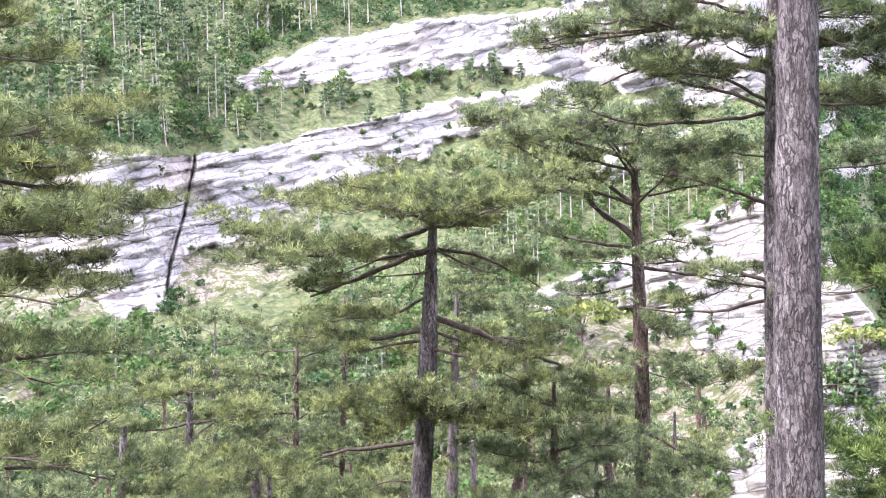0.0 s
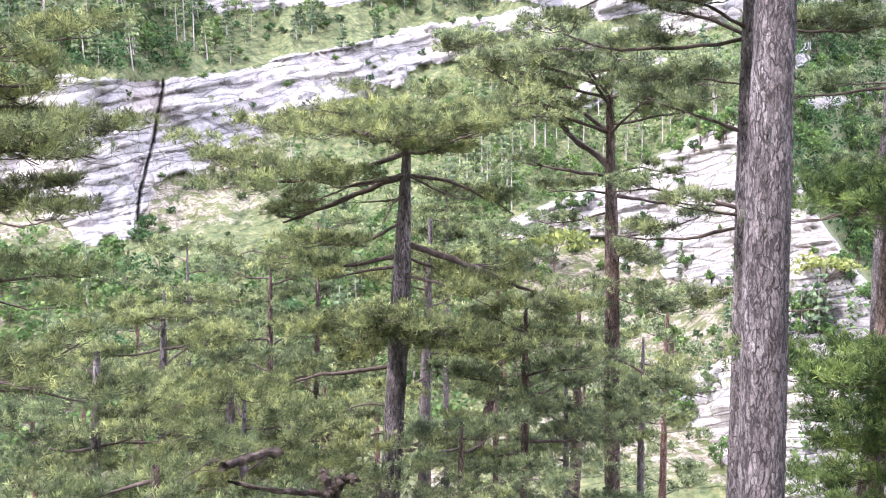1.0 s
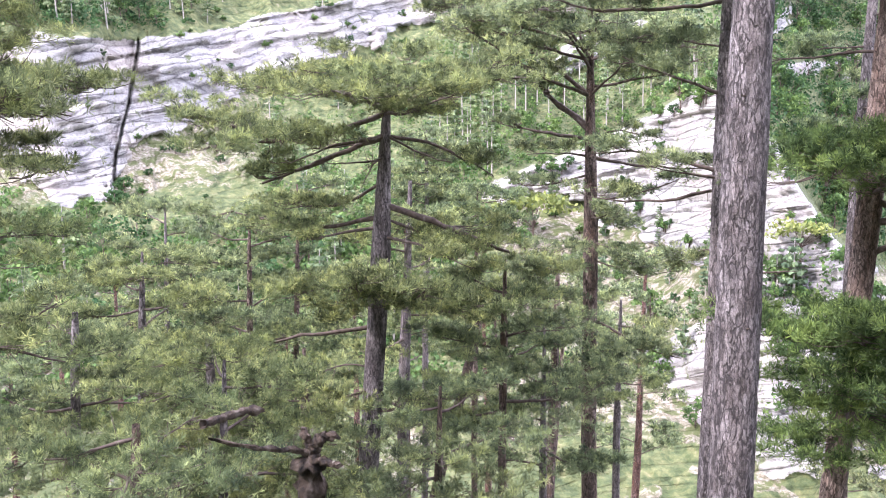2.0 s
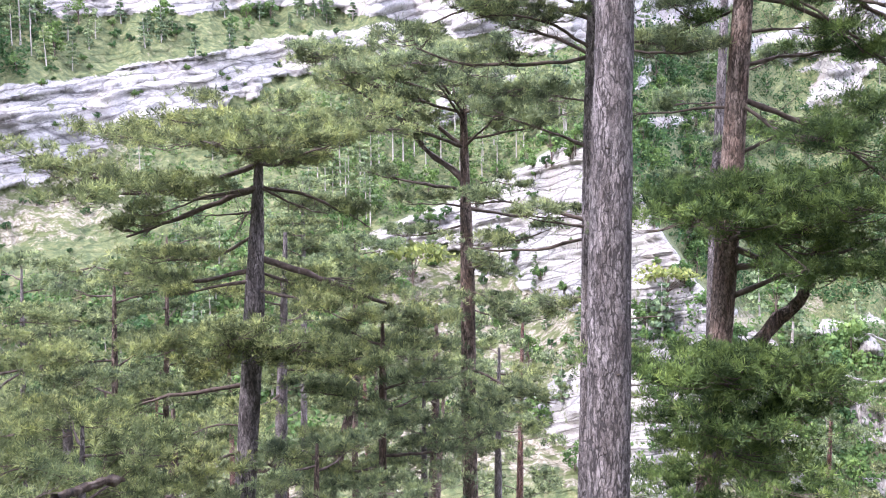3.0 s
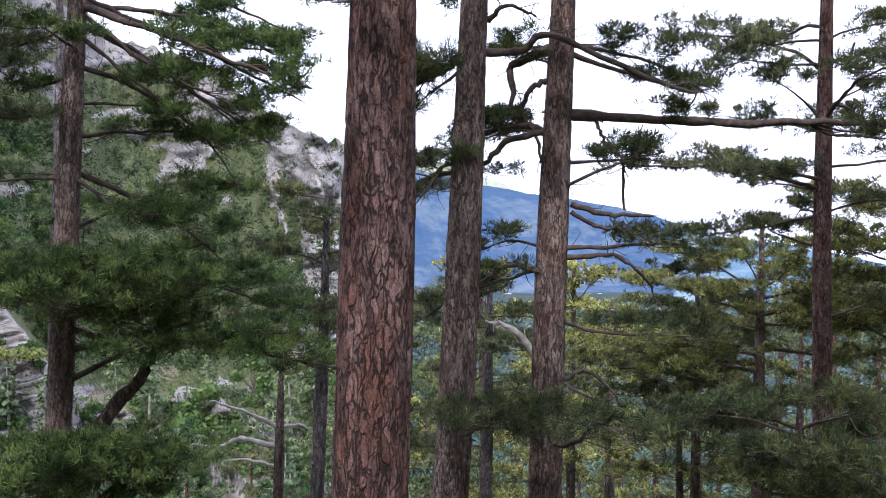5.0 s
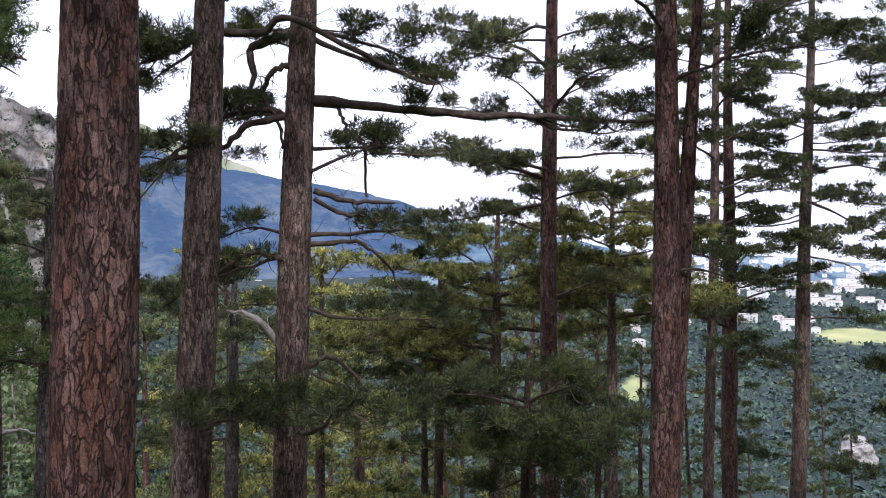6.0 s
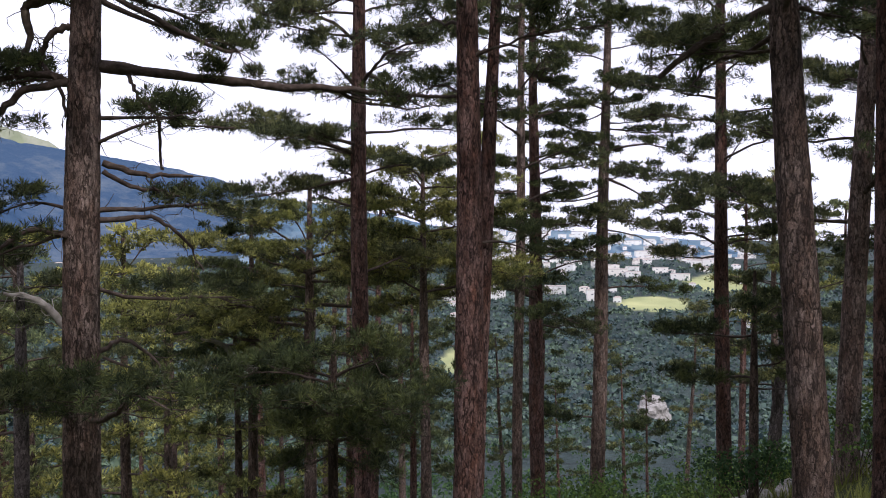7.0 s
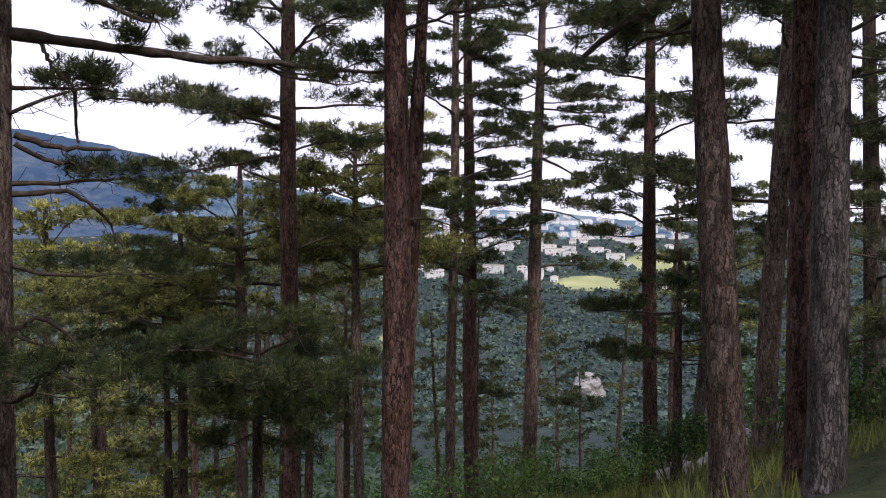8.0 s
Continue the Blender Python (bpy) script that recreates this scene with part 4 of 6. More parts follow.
# pine d
tree_d = pine(11, 0.275, (-30.86, 12.8), (-29.42, -11.9), look_=RED, auto=(16,28,8,2.2), tone=6, skin=3, limbs=[
    (13.5, -44.9, 9.2, -1.0, 0.78, 1.2), (13.9, -42.5, 11.6, 0.0, 0.84, 1), (13.2, -39.9, 8.1, -0.5, 0.78, 1), (13.4, -41.9, 12.2, 0.4, 0.84, 1),
    (12.6, -40.8, 5.9, 0.4, 0.78, 1), (12.0, -37.4, 6.2, -0.4, 0.78, 1), (10.0, -40.1, 3.1, 0.2, 0.72, 1), (8.0, -35.3, 7.9, 0.0, .05, 1),
    (4.1, -40.5, -2.9, 0.0, 1.1, 1.2), (3.7, -37.7, 0.0, -1.0, 1, 1), (5.9, -38.4, 5.9, 1.0, .9, 1), (3.4, -23.7, 3.0, 0.0, .05, 1),
    (-1.0, -26.7, -2.3, -1.0, 1.3, 1), (-2.4, -34.0, -1.7, -1.5, 1.3, 1), (0.5, -36.9, 2.7, 1.0, 1, 1), (-8.8, -38.5, -4.8, 0.0, 1.0, 1.4),
    (-6.7, -45.7, -8.4, -0.5, 1.4, 1), (-5.3, -40.9, -4.0, 0.0, 1.4, 1), (-4.6, -37.6, -2.9, -1.2, 1.4, 1), (-5.3, -42.7, -6.2, -1.2, 1.3, 1),
    (-5.3, -34.7, -6.8, -1.5, 1.2, 1), (-5.3, -27.5, -3.8, 1.0, 1, 1), (-13.0, -25.6, -13.3, -1.5, 1.4, 1), (-13.0, -33.9, -13.9, -1.5, 1.4, 1),
    (-13.0, -30.0, -14.1, -2.0, 1.4, 1), (-13.0, -36.8, -13.6, -1.0, 1.2, 1), (12.5, -26.4, 10.6, 0.0, 0.66, 1), (9.4, -27.0, 8.2, 0.5, 0.6, 1),
    (11.1, -28.6, 12.3, -1.0, 0.6, 1), (-13.4, -25.3, -14.1, -1.5, 1.6, 1), (-13.4, -32.1, -12.8, -1.5, 1.6, 1), (-14.1, -28.8, -16.6, -2.0, 1.6, 1),
    (-14.1, -33.0, -16.8, -1.5, 1.6, 1), (-15.1, -26.1, -17.8, -1.0, 1.5, 1), (-16.8, -31.2, -19.7, -2.0, 1.6, 1), (-16.8, -27.2, -21.5, -1.5, 1.5, 1),
    (-18.2, -33.8, -20.9, -1.0, 1.5, 1), (-2.9, -26.0, -2.6, -1.2, 1.5, 1), (-2.3, -27.7, -4.1, -2.0, 1.5, 1), (-2.6, -32.6, -3.0, -1.5, 1.5, 1),])
bent_limb(tree_d, 11, ((-31.3, 14.0), (-35.5, 12.2), (-39.8, 10.6), (-44.2, 9.2)), 0.034, 0.010, 0.5, 6)
bent_limb(tree_d, 11, ((-31.2, 12.4), (-34.7, 10.5), (-38.3, 8.1), (-41.9, 6.3)), 0.034, 0.010, 0.5, 6)
bent_limb(tree_d, 11, ((-31.3, 13.5), (-36.9, 13.0), (-42.7, 11.3)), 0.028, 0.010, 0.5, 6)
bent_limb(tree_d, 11, ((-36.9, 16.0), (-40.5, 14.2), (-44.6, 12.5)), 0.026, 0.007)
bent_limb(tree_d, 11, ((-29.3, -16.0), (-30.5, -13.4), (-32.6, -10.0), (-33.8, -7.9), (-35.4, -5.8)), 0.105, 0.060, 0.0, 1, BARKS[2])
# pine db
pine(16, 0.2, (-29.29, 2.9), (-29.01, -8.1), auto=(-2,9,6,1.2), limbs=[])
# pine e
pine(5.2, 0.42, (-49.79, 13.9), (-48.77, -16.5), look_=RED, auto=(19,30,6,2), limbs=[])
# pine f
tree_f = pine(9, 0.35, (-55.31, 14.1), (-53.58, -16.7), look_=RED, auto=(15,27,10,2.0), lush=.7, skin=3, limbs=[
    (11.5, -52.0, 9.7, 0.0, .7, 1), (10.5, -51.2, 7.5, 1.0, .8, 1), (4.7, -51.6, 2.8, 1.0, .9, 1), (-3.3, -51.5, -5.7, 0.5, .7, 1),
    (11.3, -51.3, 9.2, 0.0, .8, 1), (5.9, -51.0, 1.3, 0.0, .6, 1), (-12.8, -56.2, -12.2, -1.0, .8, 1),])
bent_limb(tree_f, 9, ((-55.9, 11.4), (-57.9, 11.8), (-60.2, 11.8), (-64.1, 10.7), (-67.8, 9.2), (-69.4, 8.8)), 0.042, 0.016, 0.25)
bent_limb(tree_f, 9, ((-54.4, 11.1), (-53.5, 10.8), (-52.1, 9.9), (-51.1, 9.0)), 0.035, 0.012, 0.25)
bent_limb(tree_f, 9, ((-56.2, 13.3), (-57.5, 13.7), (-59.0, 13.7)), 0.03, 0.012)
# pine g
tree_g = pine(9.6, 0.34, (-60.90, 13.8), (-59.65, -16.3), look_=DARK, auto=(15,27,9,2.0), lush=.7, skin=3, limbs=[
    (11.7, -69.2, 8.6, 0.0, .7, 1.2), (11.7, -55.5, 11.3, 0.0, .5, 1), 
    (6.3, -55.5, 5.9, 0.0, .7, 1), (7.6, -84.2, 5.9, 0.5, .3, 1.25), (4.6, -67.1, 4.4, 0.6, .8, 1), (2.7, -67.2, 4.9, -0.5, .7, 1),
    (-1.1, -69.8, -1.3, 0.0, 1.2, 1), (-5.3, -68.6, -6.5, 0.0, 1.2, 1), (-2.3, -55.1, -3.7, 0.0, .6, 1.5),
    (11.8, -69.3, 9.1, 0.0, .9, 1), (-9.4, -64.6, -11.9, 0.0, .05, 1), (-13.2, -63.8, -12.4, -2.0, 1.3, 1),
    (-13.2, -56.2, -11.6, -1.5, 1.2, 1), (-1.1, -55.9, -1.0, 0.6, .8, 1), (6.1, -56.4, 6.0, 1.0, .8, 1), (10.4, -57.6, 11.2, 0.0, .7, 1),])
bent_limb(tree_g, 9.6, ((-60.1, 11.5), (-58.6, 11.3), (-57.5, 10.3), (-56.8, 8.7), (-56.9, 6.7)), 0.060, 0.022)
bent_limb(tree_g, 9.6, ((-59.9, 9.6), (-59.0, 9.1), (-58.7, 8.3), (-59.2, 6.9), (-59.5, 4.8)), 0.035, 0.014)
bent_limb(tree_g, 9.6, ((-59.9, 6.3), (-57.9, 6.3), (-55.7, 6.2)), 0.042, 0.020, 0.25)
bent_limb(tree_g, 9.6, ((-59.9, 6.4), (-57.5, 5.1), (-55.6, 4.5), (-52.8, 3.8), (-51.3, 2.8)), 0.042, 0.016, 0.25)
bent_limb(tree_g, 9.6, ((-62.9, 7.1), (-63.9, 5.8), (-64.3, 4.1), (-64.5, 0.9)), 0.022, 0.014)
bent_limb(tree_g, 9.6, ((-61.4, 1.8), (-63.7, 1.4), (-66.3, 0.9)), 0.034, 0.016)
bent_limb(tree_g, 9.6, ((-61.4, 1.3), (-63.5, 0.9), (-64.7, 0.3), (-66.3, -0.7)), 0.026, 0.009)
bent_limb(tree_g, 9.6, ((-60.9, -3.0), (-59.5, -2.5), (-57.2, -2.4), (-55.1, -3.7)), 0.045, 0.018)
bent_limb(tree_g, 9.6, ((-60.8, -9.4), (-62.6, -9.5), (-64.0, -10.7), (-64.6, -12.1)), 0.026, 0.008)
# a limb in pale light: the light is put in as bleached colour
bent_limb(tree_g, 9.6, ((-59.0, -7.7), (-57.5, -6.7), (-55.8, -6.1)), 0.045, 0.016, 0.0, 1, PALE_DEAD)
bent_limb(tree_g, 9.6, ((-61.1, -1.6), (-64.1, -1.8), (-65.7, -2.7), (-67.0, -4.2)), 0.03, 0.008, 0.0, 1, TWIG)
# pine h
pine(14, 0.26, (-76.66, 13.0), (-76.42, -10.1), auto=(1,23,17,2.2), lush=.8, look_=RED, limbs=[
    (9.5, -68.4, 12.1, 0.0, 0.68, 1), (11.2, -71.6, 10.9, 0.5, 0.68, 1), (6.8, -73.1, 9.2, -0.5, 0.68, 1), (10.9, -81.8, 11.5, 0.0, 0.77, 1),
    (7.4, -80.3, 9.6, 0.0, 0.77, 1), (2.7, -64.7, 4.2, 0.0, 0.64, 1), (2.7, -69.7, 4.4, -1.0, 0.68, 1), (2.3, -72.6, 4.0, 1.0, 0.94, 1),
    (5.6, -81.7, 5.9, 0.5, 0.77, 1), (0.9, -69.3, -0.3, 0.0, 0.6, 1), (1.2, -81.7, 1.0, 0.0, 0.77, 1), (-1.3, -72.9, 0.6, 1.0, 0.68, 1),
    (-5.0, -80.5, -3.9, 1.0, 0.68, 1),])
# pine ha
tree_ha = pine(19, 0.26, (-73.13, -2.7), (-72.87, -18.6), top=1, look_=YEL, limbs=[
    (-4.9, -65.5, -2.9, 0.0, 1.7, 1), (-4.2, -68.0, -1.3, 1.0, 1.7, 1), (-3.8, -71.3, -0.8, 0.0, 1.7, 1), (-3.8, -75.4, -1.8, -1.0, 1.7, 1),
    (-4.2, -80.2, -2.8, 0.0, 1.7, 1), (-4.9, -83.1, -4.1, 0.0, 1.6, 1), (-5.7, -78.7, -5.8, -1.5, 1.6, 1), (-8.6, -62.1, -8.2, 0.0, 1.7, 1),
    (-8.3, -61.2, -6.6, -1.0, 1.6, 1), (-7.9, -67.9, -7.0, -1.5, 1.7, 1), (-10.1, -66.4, -8.4, 0.0, .5, 1.8), (-10.1, -78.6, -10.2, 0.0, 1.6, 1),
    (-12.3, -67.8, -12.1, 0.0, 1, 1), (-13.0, -78.2, -13.4, 1.0, 1, 1), (-4.6, -69.8, -3.8, -1.5, 1.6, 1), (-4.9, -76.8, -3.9, -1.5, 1.6, 1),
    (-7.2, -82.7, -6.5, 0.0, 1.5, 1), (-6.4, -70.1, -5.6, 1.0, 1.5, 1),])
bent_limb(tree_ha, 19, ((-69.6, -11.3), (-68.5, -10.7), (-67.6, -9.6), (-66.1, -8.7)), 0.10, 0.03, 0.0, 1, PALE_DEAD)
bent_limb(tree_ha, 19, ((-69.7, -10.4), (-71.1, -8.1), (-68.1, -8.1), (-64.7, -8.8)), 0.07, 0.025, 0.0, 1)
# pine hc
pine(17, 0.2, (-80.55, -2.8), (-80.58, -18.6), top=2.6, look_=YEL, auto=(-7,2.4,18,2.1), lush=1.5, limbs=[])
# pine hd
pine(21, 0.22, (-69.36, -5.6), (-69.10, -18.5), top=-1, auto=(-12,-1.5,16,2.3), lush=1.5, limbs=[])
# pine hb
pine(9, 0.11, (-75.00, -10.3), (-74.77, -18.2), top=-8.5, look_=DARK, tone=2, limbs=[
    (-12.8, -68.9, -12.1, 0.0, 0.85, 1), (-12.8, -80.7, -12.5, 0.0, 0.85, 1), (-11.7, -71.4, -10.6, 0.5, 0.85, 1), (-11.7, -78.0, -10.5, -0.5, 0.85, 1),
    (-11.7, -75.1, -10.1, 0.0, 0.85, 1), (-12.1, -70.0, -11.2, -0.4, 0.85, 1), (-12.1, -79.4, -11.4, 0.4, 0.85, 1), (-13.5, -73.3, -12.7, -1.0, 0.85, 1),
    (-13.5, -76.9, -13.1, -1.0, 0.85, 1), (-13.8, -71.1, -13.3, -0.8, 0.85, 1), (-13.8, -79.0, -13.8, -0.8, 0.85, 1), (-15.2, -70.3, -14.4, 0.0, 0.85, 1),
    (-15.2, -79.7, -15.2, 0.0, 0.85, 1), (-15.5, -72.9, -15.4, -0.8, 0.85, 1), (-15.5, -77.2, -15.5, -0.8, 0.85, 1), (-16.2, -72.4, -17.2, 0.0, 0.85, 1),
    (-16.2, -77.9, -17.3, 0.0, 0.85, 1),])
# pine i
pine(9.8, 0.3, (-83.65, 10.2), (-83.45, -20.7), look_=RED, auto=(8,26,12,2.2), limbs=[
    (5.6, -80.7, 6.3, 1.0, .8, 1), (-3.4, -87.5, -4.0, 0.0, .3, 1),])
# pine ib
pine(9.95, 0.2, (-85.33, 10.2), (-83.90, -17.9), top=20, foot=-19, look_=RED, auto=(13,20,5,2), limbs=[])
# pine ia
pine(22, 0.24, (-87.12, 12.8), (-86.63, -18.6), auto=(-8,16,22,2.4), skin=3, limbs=[])
# pine j
pine(24, 0.38, (-87.81, 4.1), (-87.99, -18.6), auto=(-9,15,28,2.7), top=17, skin=1, limbs=[])
# pine k
pine(25, 0.38, (-92.43, 6.4), (-91.92, -18.4), top=16, auto=(-2,15.5,18,2.4), skin=3, limbs=[
    (4.1, -97.3, 3.7, 0.0, 1, 1), (2.7, -98.0, 1.9, -1.0, 1.1, 1), (0.8, -98.3, -1.7, 0.0, .9, 1), (3.8, -87.8, 5.2, 0.0, 1, 1),
    (5.2, -89.3, 7.0, 1.0, 1, 1), (5.6, -95.5, 6.6, -1.0, 1, 1), (5.9, -92.6, 7.7, 0.0, 1, 1), (0.1, -88.9, -0.6, 1.0, .7, 1),
    (-2.5, -96.0, -3.9, 0.0, .1, 1), (-6.5, -96.9, -6.5, 0.0, .9, 1), (-14.6, -95.7, -15.4, 0.0, 1.2, 1), (-14.6, -88.2, -14.3, -1.0, 1.2, 1),
    (-9.5, -89.0, -8.8, 1.0, .7, 1),])
# pine l
pine(18, 0.28, (-99.29, 8.0), (-99.86, -20.5), auto=(-4,16,22,2), skin=1, limbs=[
    (-3.9, -95.3, -4.0, 0.0, 1, 1), (-3.4, -102.4, -3.0, 0.0, 1, 1), (0.0, -101.2, -0.3, 0.0, .8, 1), (1.4, -100.8, 3.5, 0.0, .4, 1),])
# pine la
pine(15, 0.16, (-101.40, -6.4), (-101.51, -19.8), top=-5, limbs=[
    (-9.2, -96.4, -9.0, 0.0, 1.2, 1), (-8.5, -103.0, -6.7, 0.0, 1.2, 1), (-11.3, -96.8, -11.9, 0.0, 1.2, 1), (-10.6, -104.4, -9.1, 0.0, 1.2, 1),
    (-9.9, -101.3, -7.8, -0.5, 1.2, 1), (-12.4, -104.8, -11.8, 0.0, 1, 1),])
# pine lb
pine(20, 0.3, (-103.01, -12.0), (-102.51, -19.5), top=-4, auto=(-12,-3,12,2), limbs=[])
# pine m
tree_m = pine(9, 0.33, (-102.50, 9.6), (-104.57, -19.6), look_=DARK, auto=(9,26,12,2.2), limbs=[
    (7.7, -97.3, 8.0, 1.0, .8, 1), (9.0, -97.3, 6.1, 2.0, .9, 1),])
bent_limb(tree_m, 9, ((-102.6, 10.8), (-101.2, 10.3), (-98.0, 8.9), (-95.7, 6.7)), 0.060, 0.024, 0.4, 1)
# pine n
pine(14, 0.32, (-107.20, 4.9), (-106.53, -19.7), auto=(-4,18,14,2.2), skin=3, limbs=[])
# pine oa
pine(9.5, 0.28, (-107.94, 9.3), (-108.60, -19.2), look_=RED, auto=(14,26,6,2.2), limbs=[])
# pine ob
pine(9, 0.33, (-109.58, 9.1), (-109.89, -19.0), look_=GREY, auto=(14,26,6,2.2), limbs=[
    (7.0, -112.0, 8.3, 0.0, .8, 2), (6.1, -113.0, 5.6, 0.0, 1, 1), (2.0, -112.9, 2.8, 0.0, .4, 1), (-4.8, -113.5, -5.6, 0.0, .8, 1),
    (-10.6, -113.6, -9.2, 0.0, .6, 1), (-1.9, -112.8, -0.9, 0.6, 1.2, 1),])
# pine oc
pine(16, 0.28, (-111.60, 9.5), (-112.86, -18.8), auto=(-14,16,18,2), limbs=[])
# pine s
pine(14, 0.22, (-45.36, -2.6), (-44.80, -16.7), top=3, auto=(-7,2.5,12,1.5), limbs=[])
# pine sb
tree_sb = pine(17, 0.2, (-42.40, -9.9), (-42.14, -17.0), top=-7, limbs=[])
bent_limb(tree_sb, 17, ((-42.3, -12.3), (-41.3, -11.5), (-39.8, -10.9), (-38.1, -10.6)), 0.055, 0.016, 0.0, 1, PALE_DEAD)
bent_limb(tree_sb, 17, ((-42.3, -12.3), (-43.3, -12.0), (-44.3, -12.6)), 0.045, 0.014, 0.0, 1, PALE_DEAD)
bent_limb(tree_sb, 17, ((-42.3, -13.5), (-39.8, -12.8), (-38.5, -13.1), (-36.8, -12.9)), 0.060, 0.016, 0.0, 1, PALE_DEAD)
bent_limb(tree_sb, 17, ((-42.3, -14.7), (-40.5, -14.4), (-38.5, -14.4)), 0.040, 0.012, 0.0, 1, PALE_DEAD)
# pine t
pine(16, 0.24, (-56.06, -5.8), (-55.71, -17.2), top=-3, auto=(-14,-3,12,1.8), limbs=[])
# pine q
pine(9, 0.3, (31.34, 14.0), (32.39, -14.0), auto=(14,24,8,2.2), tone=5, limbs=[
    (7.0, 20.9, 7.7, 0.5, 1.2, 1), (6.1, 22.3, 5.3, -0.5, 1.3, 1), (1.9, 19.2, 2.1, 0.0, 1.4, 1), (1.3, 20.3, 0.4, -0.6, 1.4, 1),
    (1.3, 22.9, 1.5, -1.2, 1.4, 1), (-1.6, 23.1, -2.7, 0.4, 1.3, 1), (6.8, 24.8, 7.0, -1.0, 1.1, 1), (12.1, 24.4, 11.0, 0.0, 1, 1),
    (13.1, 25.8, 13.2, 1.0, 1, 1), (3.6, 19.0, 2.3, 0.0, 1.1, 1), (3.6, 22.8, 1.5, -1.0, 1.1, 1), (1.3, 23.5, 0.1, 1.0, 1, 1),
    (-1.3, 21.6, -1.8, 0.0, 1, 1), (-2.6, 24.6, -3.7, -1.0, 1, 1), (-5.8, 22.1, -6.7, 0.0, 1.1, 1), (-6.4, 26.0, -8.4, -1.0, 1.1, 1),
    (-10.2, 22.0, -11.0, 0.0, 1.1, 1), (-10.8, 25.6, -13.1, -1.0, 1.1, 1), (-13.3, 21.8, -14.6, 0.0, 1.1, 1),])
# pine wa
pine(16, 0.14, (16.73, -7.8), (17.39, -16.2), top=-8, auto=(-19,-8.5,16,2.1), lush=1.4, limbs=[])
# pine wb
pine(19, 0.14, (9.95, -5.6), (10.35, -16.9), top=-5.5, auto=(-18,-6,17,2.3), lush=1.4, limbs=[])
# pine wc
pine(13, 0.14, (20.99, -11.7), (21.31, -15.7), top=-11.5, auto=(-23,-12,13,1.9), lush=1.4, limbs=[])
# pine wd
pine(21, 0.14, (6.76, -5.4), (7.35, -17.1), top=-4, auto=(-18,-4.5,16,2.1), lush=1.4, limbs=[])
# pine we
pine(11, 0.14, (13.00, -13.8), (13.05, -20.0), top=-14, auto=(-27,-15,12,1.6), lush=1.4, limbs=[])
# pine wf
pine(14, 0.14, (6.72, -15.4), (6.91, -20.5), top=-15, auto=(-26,-16,11,1.6), lush=1.4, limbs=[])
# pine wg
pine(24, 0.14, (15.16, -3.5), (15.63, -16.4), top=-5, auto=(-16,-5,14,2.3), lush=1.4, limbs=[])
# pine wh
pine(8, 0.12, (17.86, -18.6), (18.44, -25.8), top=-19, auto=(-30,-19.5,12,1.6), lush=1.4, limbs=[])
# pine wi
pine(9.5, 0.12, (12.18, -16.8), (12.83, -26.6), top=-15.5, auto=(-28,-16,12,1.6), lush=1.4, limbs=[])
# pine wj
pine(10, 0.12, (-2.55, -19.6), (-2.10, -28.0), top=-18, auto=(-27,-18.5,9,1.4), lush=1.4, limbs=[])
# pine wl
pine(15, 0.15, (-9.85, -16.3), (-9.74, -28.0), top=-14, auto=(-23,-15,8,1.5), lush=1.4, limbs=[])
# pine wm
pine(13, 0.13, (-7.17, -9.5), (-6.99, -19.3), top=-9.5, auto=(-20.5,-10.0,13,1.7), lush=1.0, tone=0, limbs=[])
# -- end pines --

# ---------------------------------------------------------------- trees on the far slopes
def leaf_cloud(name, centres, radii, per, size, material, flat=0.6):
    """A crown: many small leaf sprays spread over uneven clumps."""
    c = np.repeat(np.asarray(centres), per, 0)
    r = np.repeat(np.asarray(radii), per)[:, None]
    n = len(c)
    dirs = rng.normal(0, 1, (n, 3))
    dirs /= np.linalg.norm(dirs, axis=1)[:, None]
    p = c + dirs * r * rng.uniform(0.55, 1.05, (n, 1)) * np.array((1, 1, flat))
    uu = rng.normal(0, 1, (n, 3))
    uu /= np.linalg.norm(uu, axis=1)[:, None]
    vv = np.cross(uu, dirs + rng.normal(0, 0.5, (n, 3)))
    vv /= np.linalg.norm(vv, axis=1)[:, None] + 1e-9
    s = size * rng.uniform(0.6, 1.3, (n, 1))
    v = np.stack([p - uu * s, p + vv * s * 0.6, p + uu * s * 0.9, p - vv * s * 0.7], 1).reshape(-1, 3)
    return mesh_from(name, v, np.arange(4 * n), 4, material)


def far_pine(high, bare, spreadth, tone, name="far_pine"):
    tree = thing(name, (0, 0, 0), "tall slender pine with a bare trunk on the far slope", "tree", "pines on the far mountainside")
    t = np.linspace(0, 1, 7)[:, None]
    line = np.array((0, 0, -0.6)) + t * np.array((rng.normal(0, 0.25), rng.normal(0, 0.25), high + 0.5))
    v, f = tubes([(line, np.linspace(0.19, 0.04, 7))], 6)
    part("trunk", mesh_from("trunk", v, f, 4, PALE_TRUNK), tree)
    centres, radii = [], []
    for k in range(26):
        h = bare + (1 - bare) * (k // 4 + rng.uniform(0.3, 0.7)) / 7
        reach = spreadth * (1.15 - 0.8 * (h - bare) / (1 - bare)) * rng.uniform(0.35, 1.0)
        a = rng.uniform(0, 2 * math.pi)
        centres.append((math.cos(a) * reach, math.sin(a) * reach, h * high))
        radii.append(spreadth * rng.uniform(0.22, 0.42))
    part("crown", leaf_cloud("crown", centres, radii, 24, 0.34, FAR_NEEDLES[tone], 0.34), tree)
    return tree


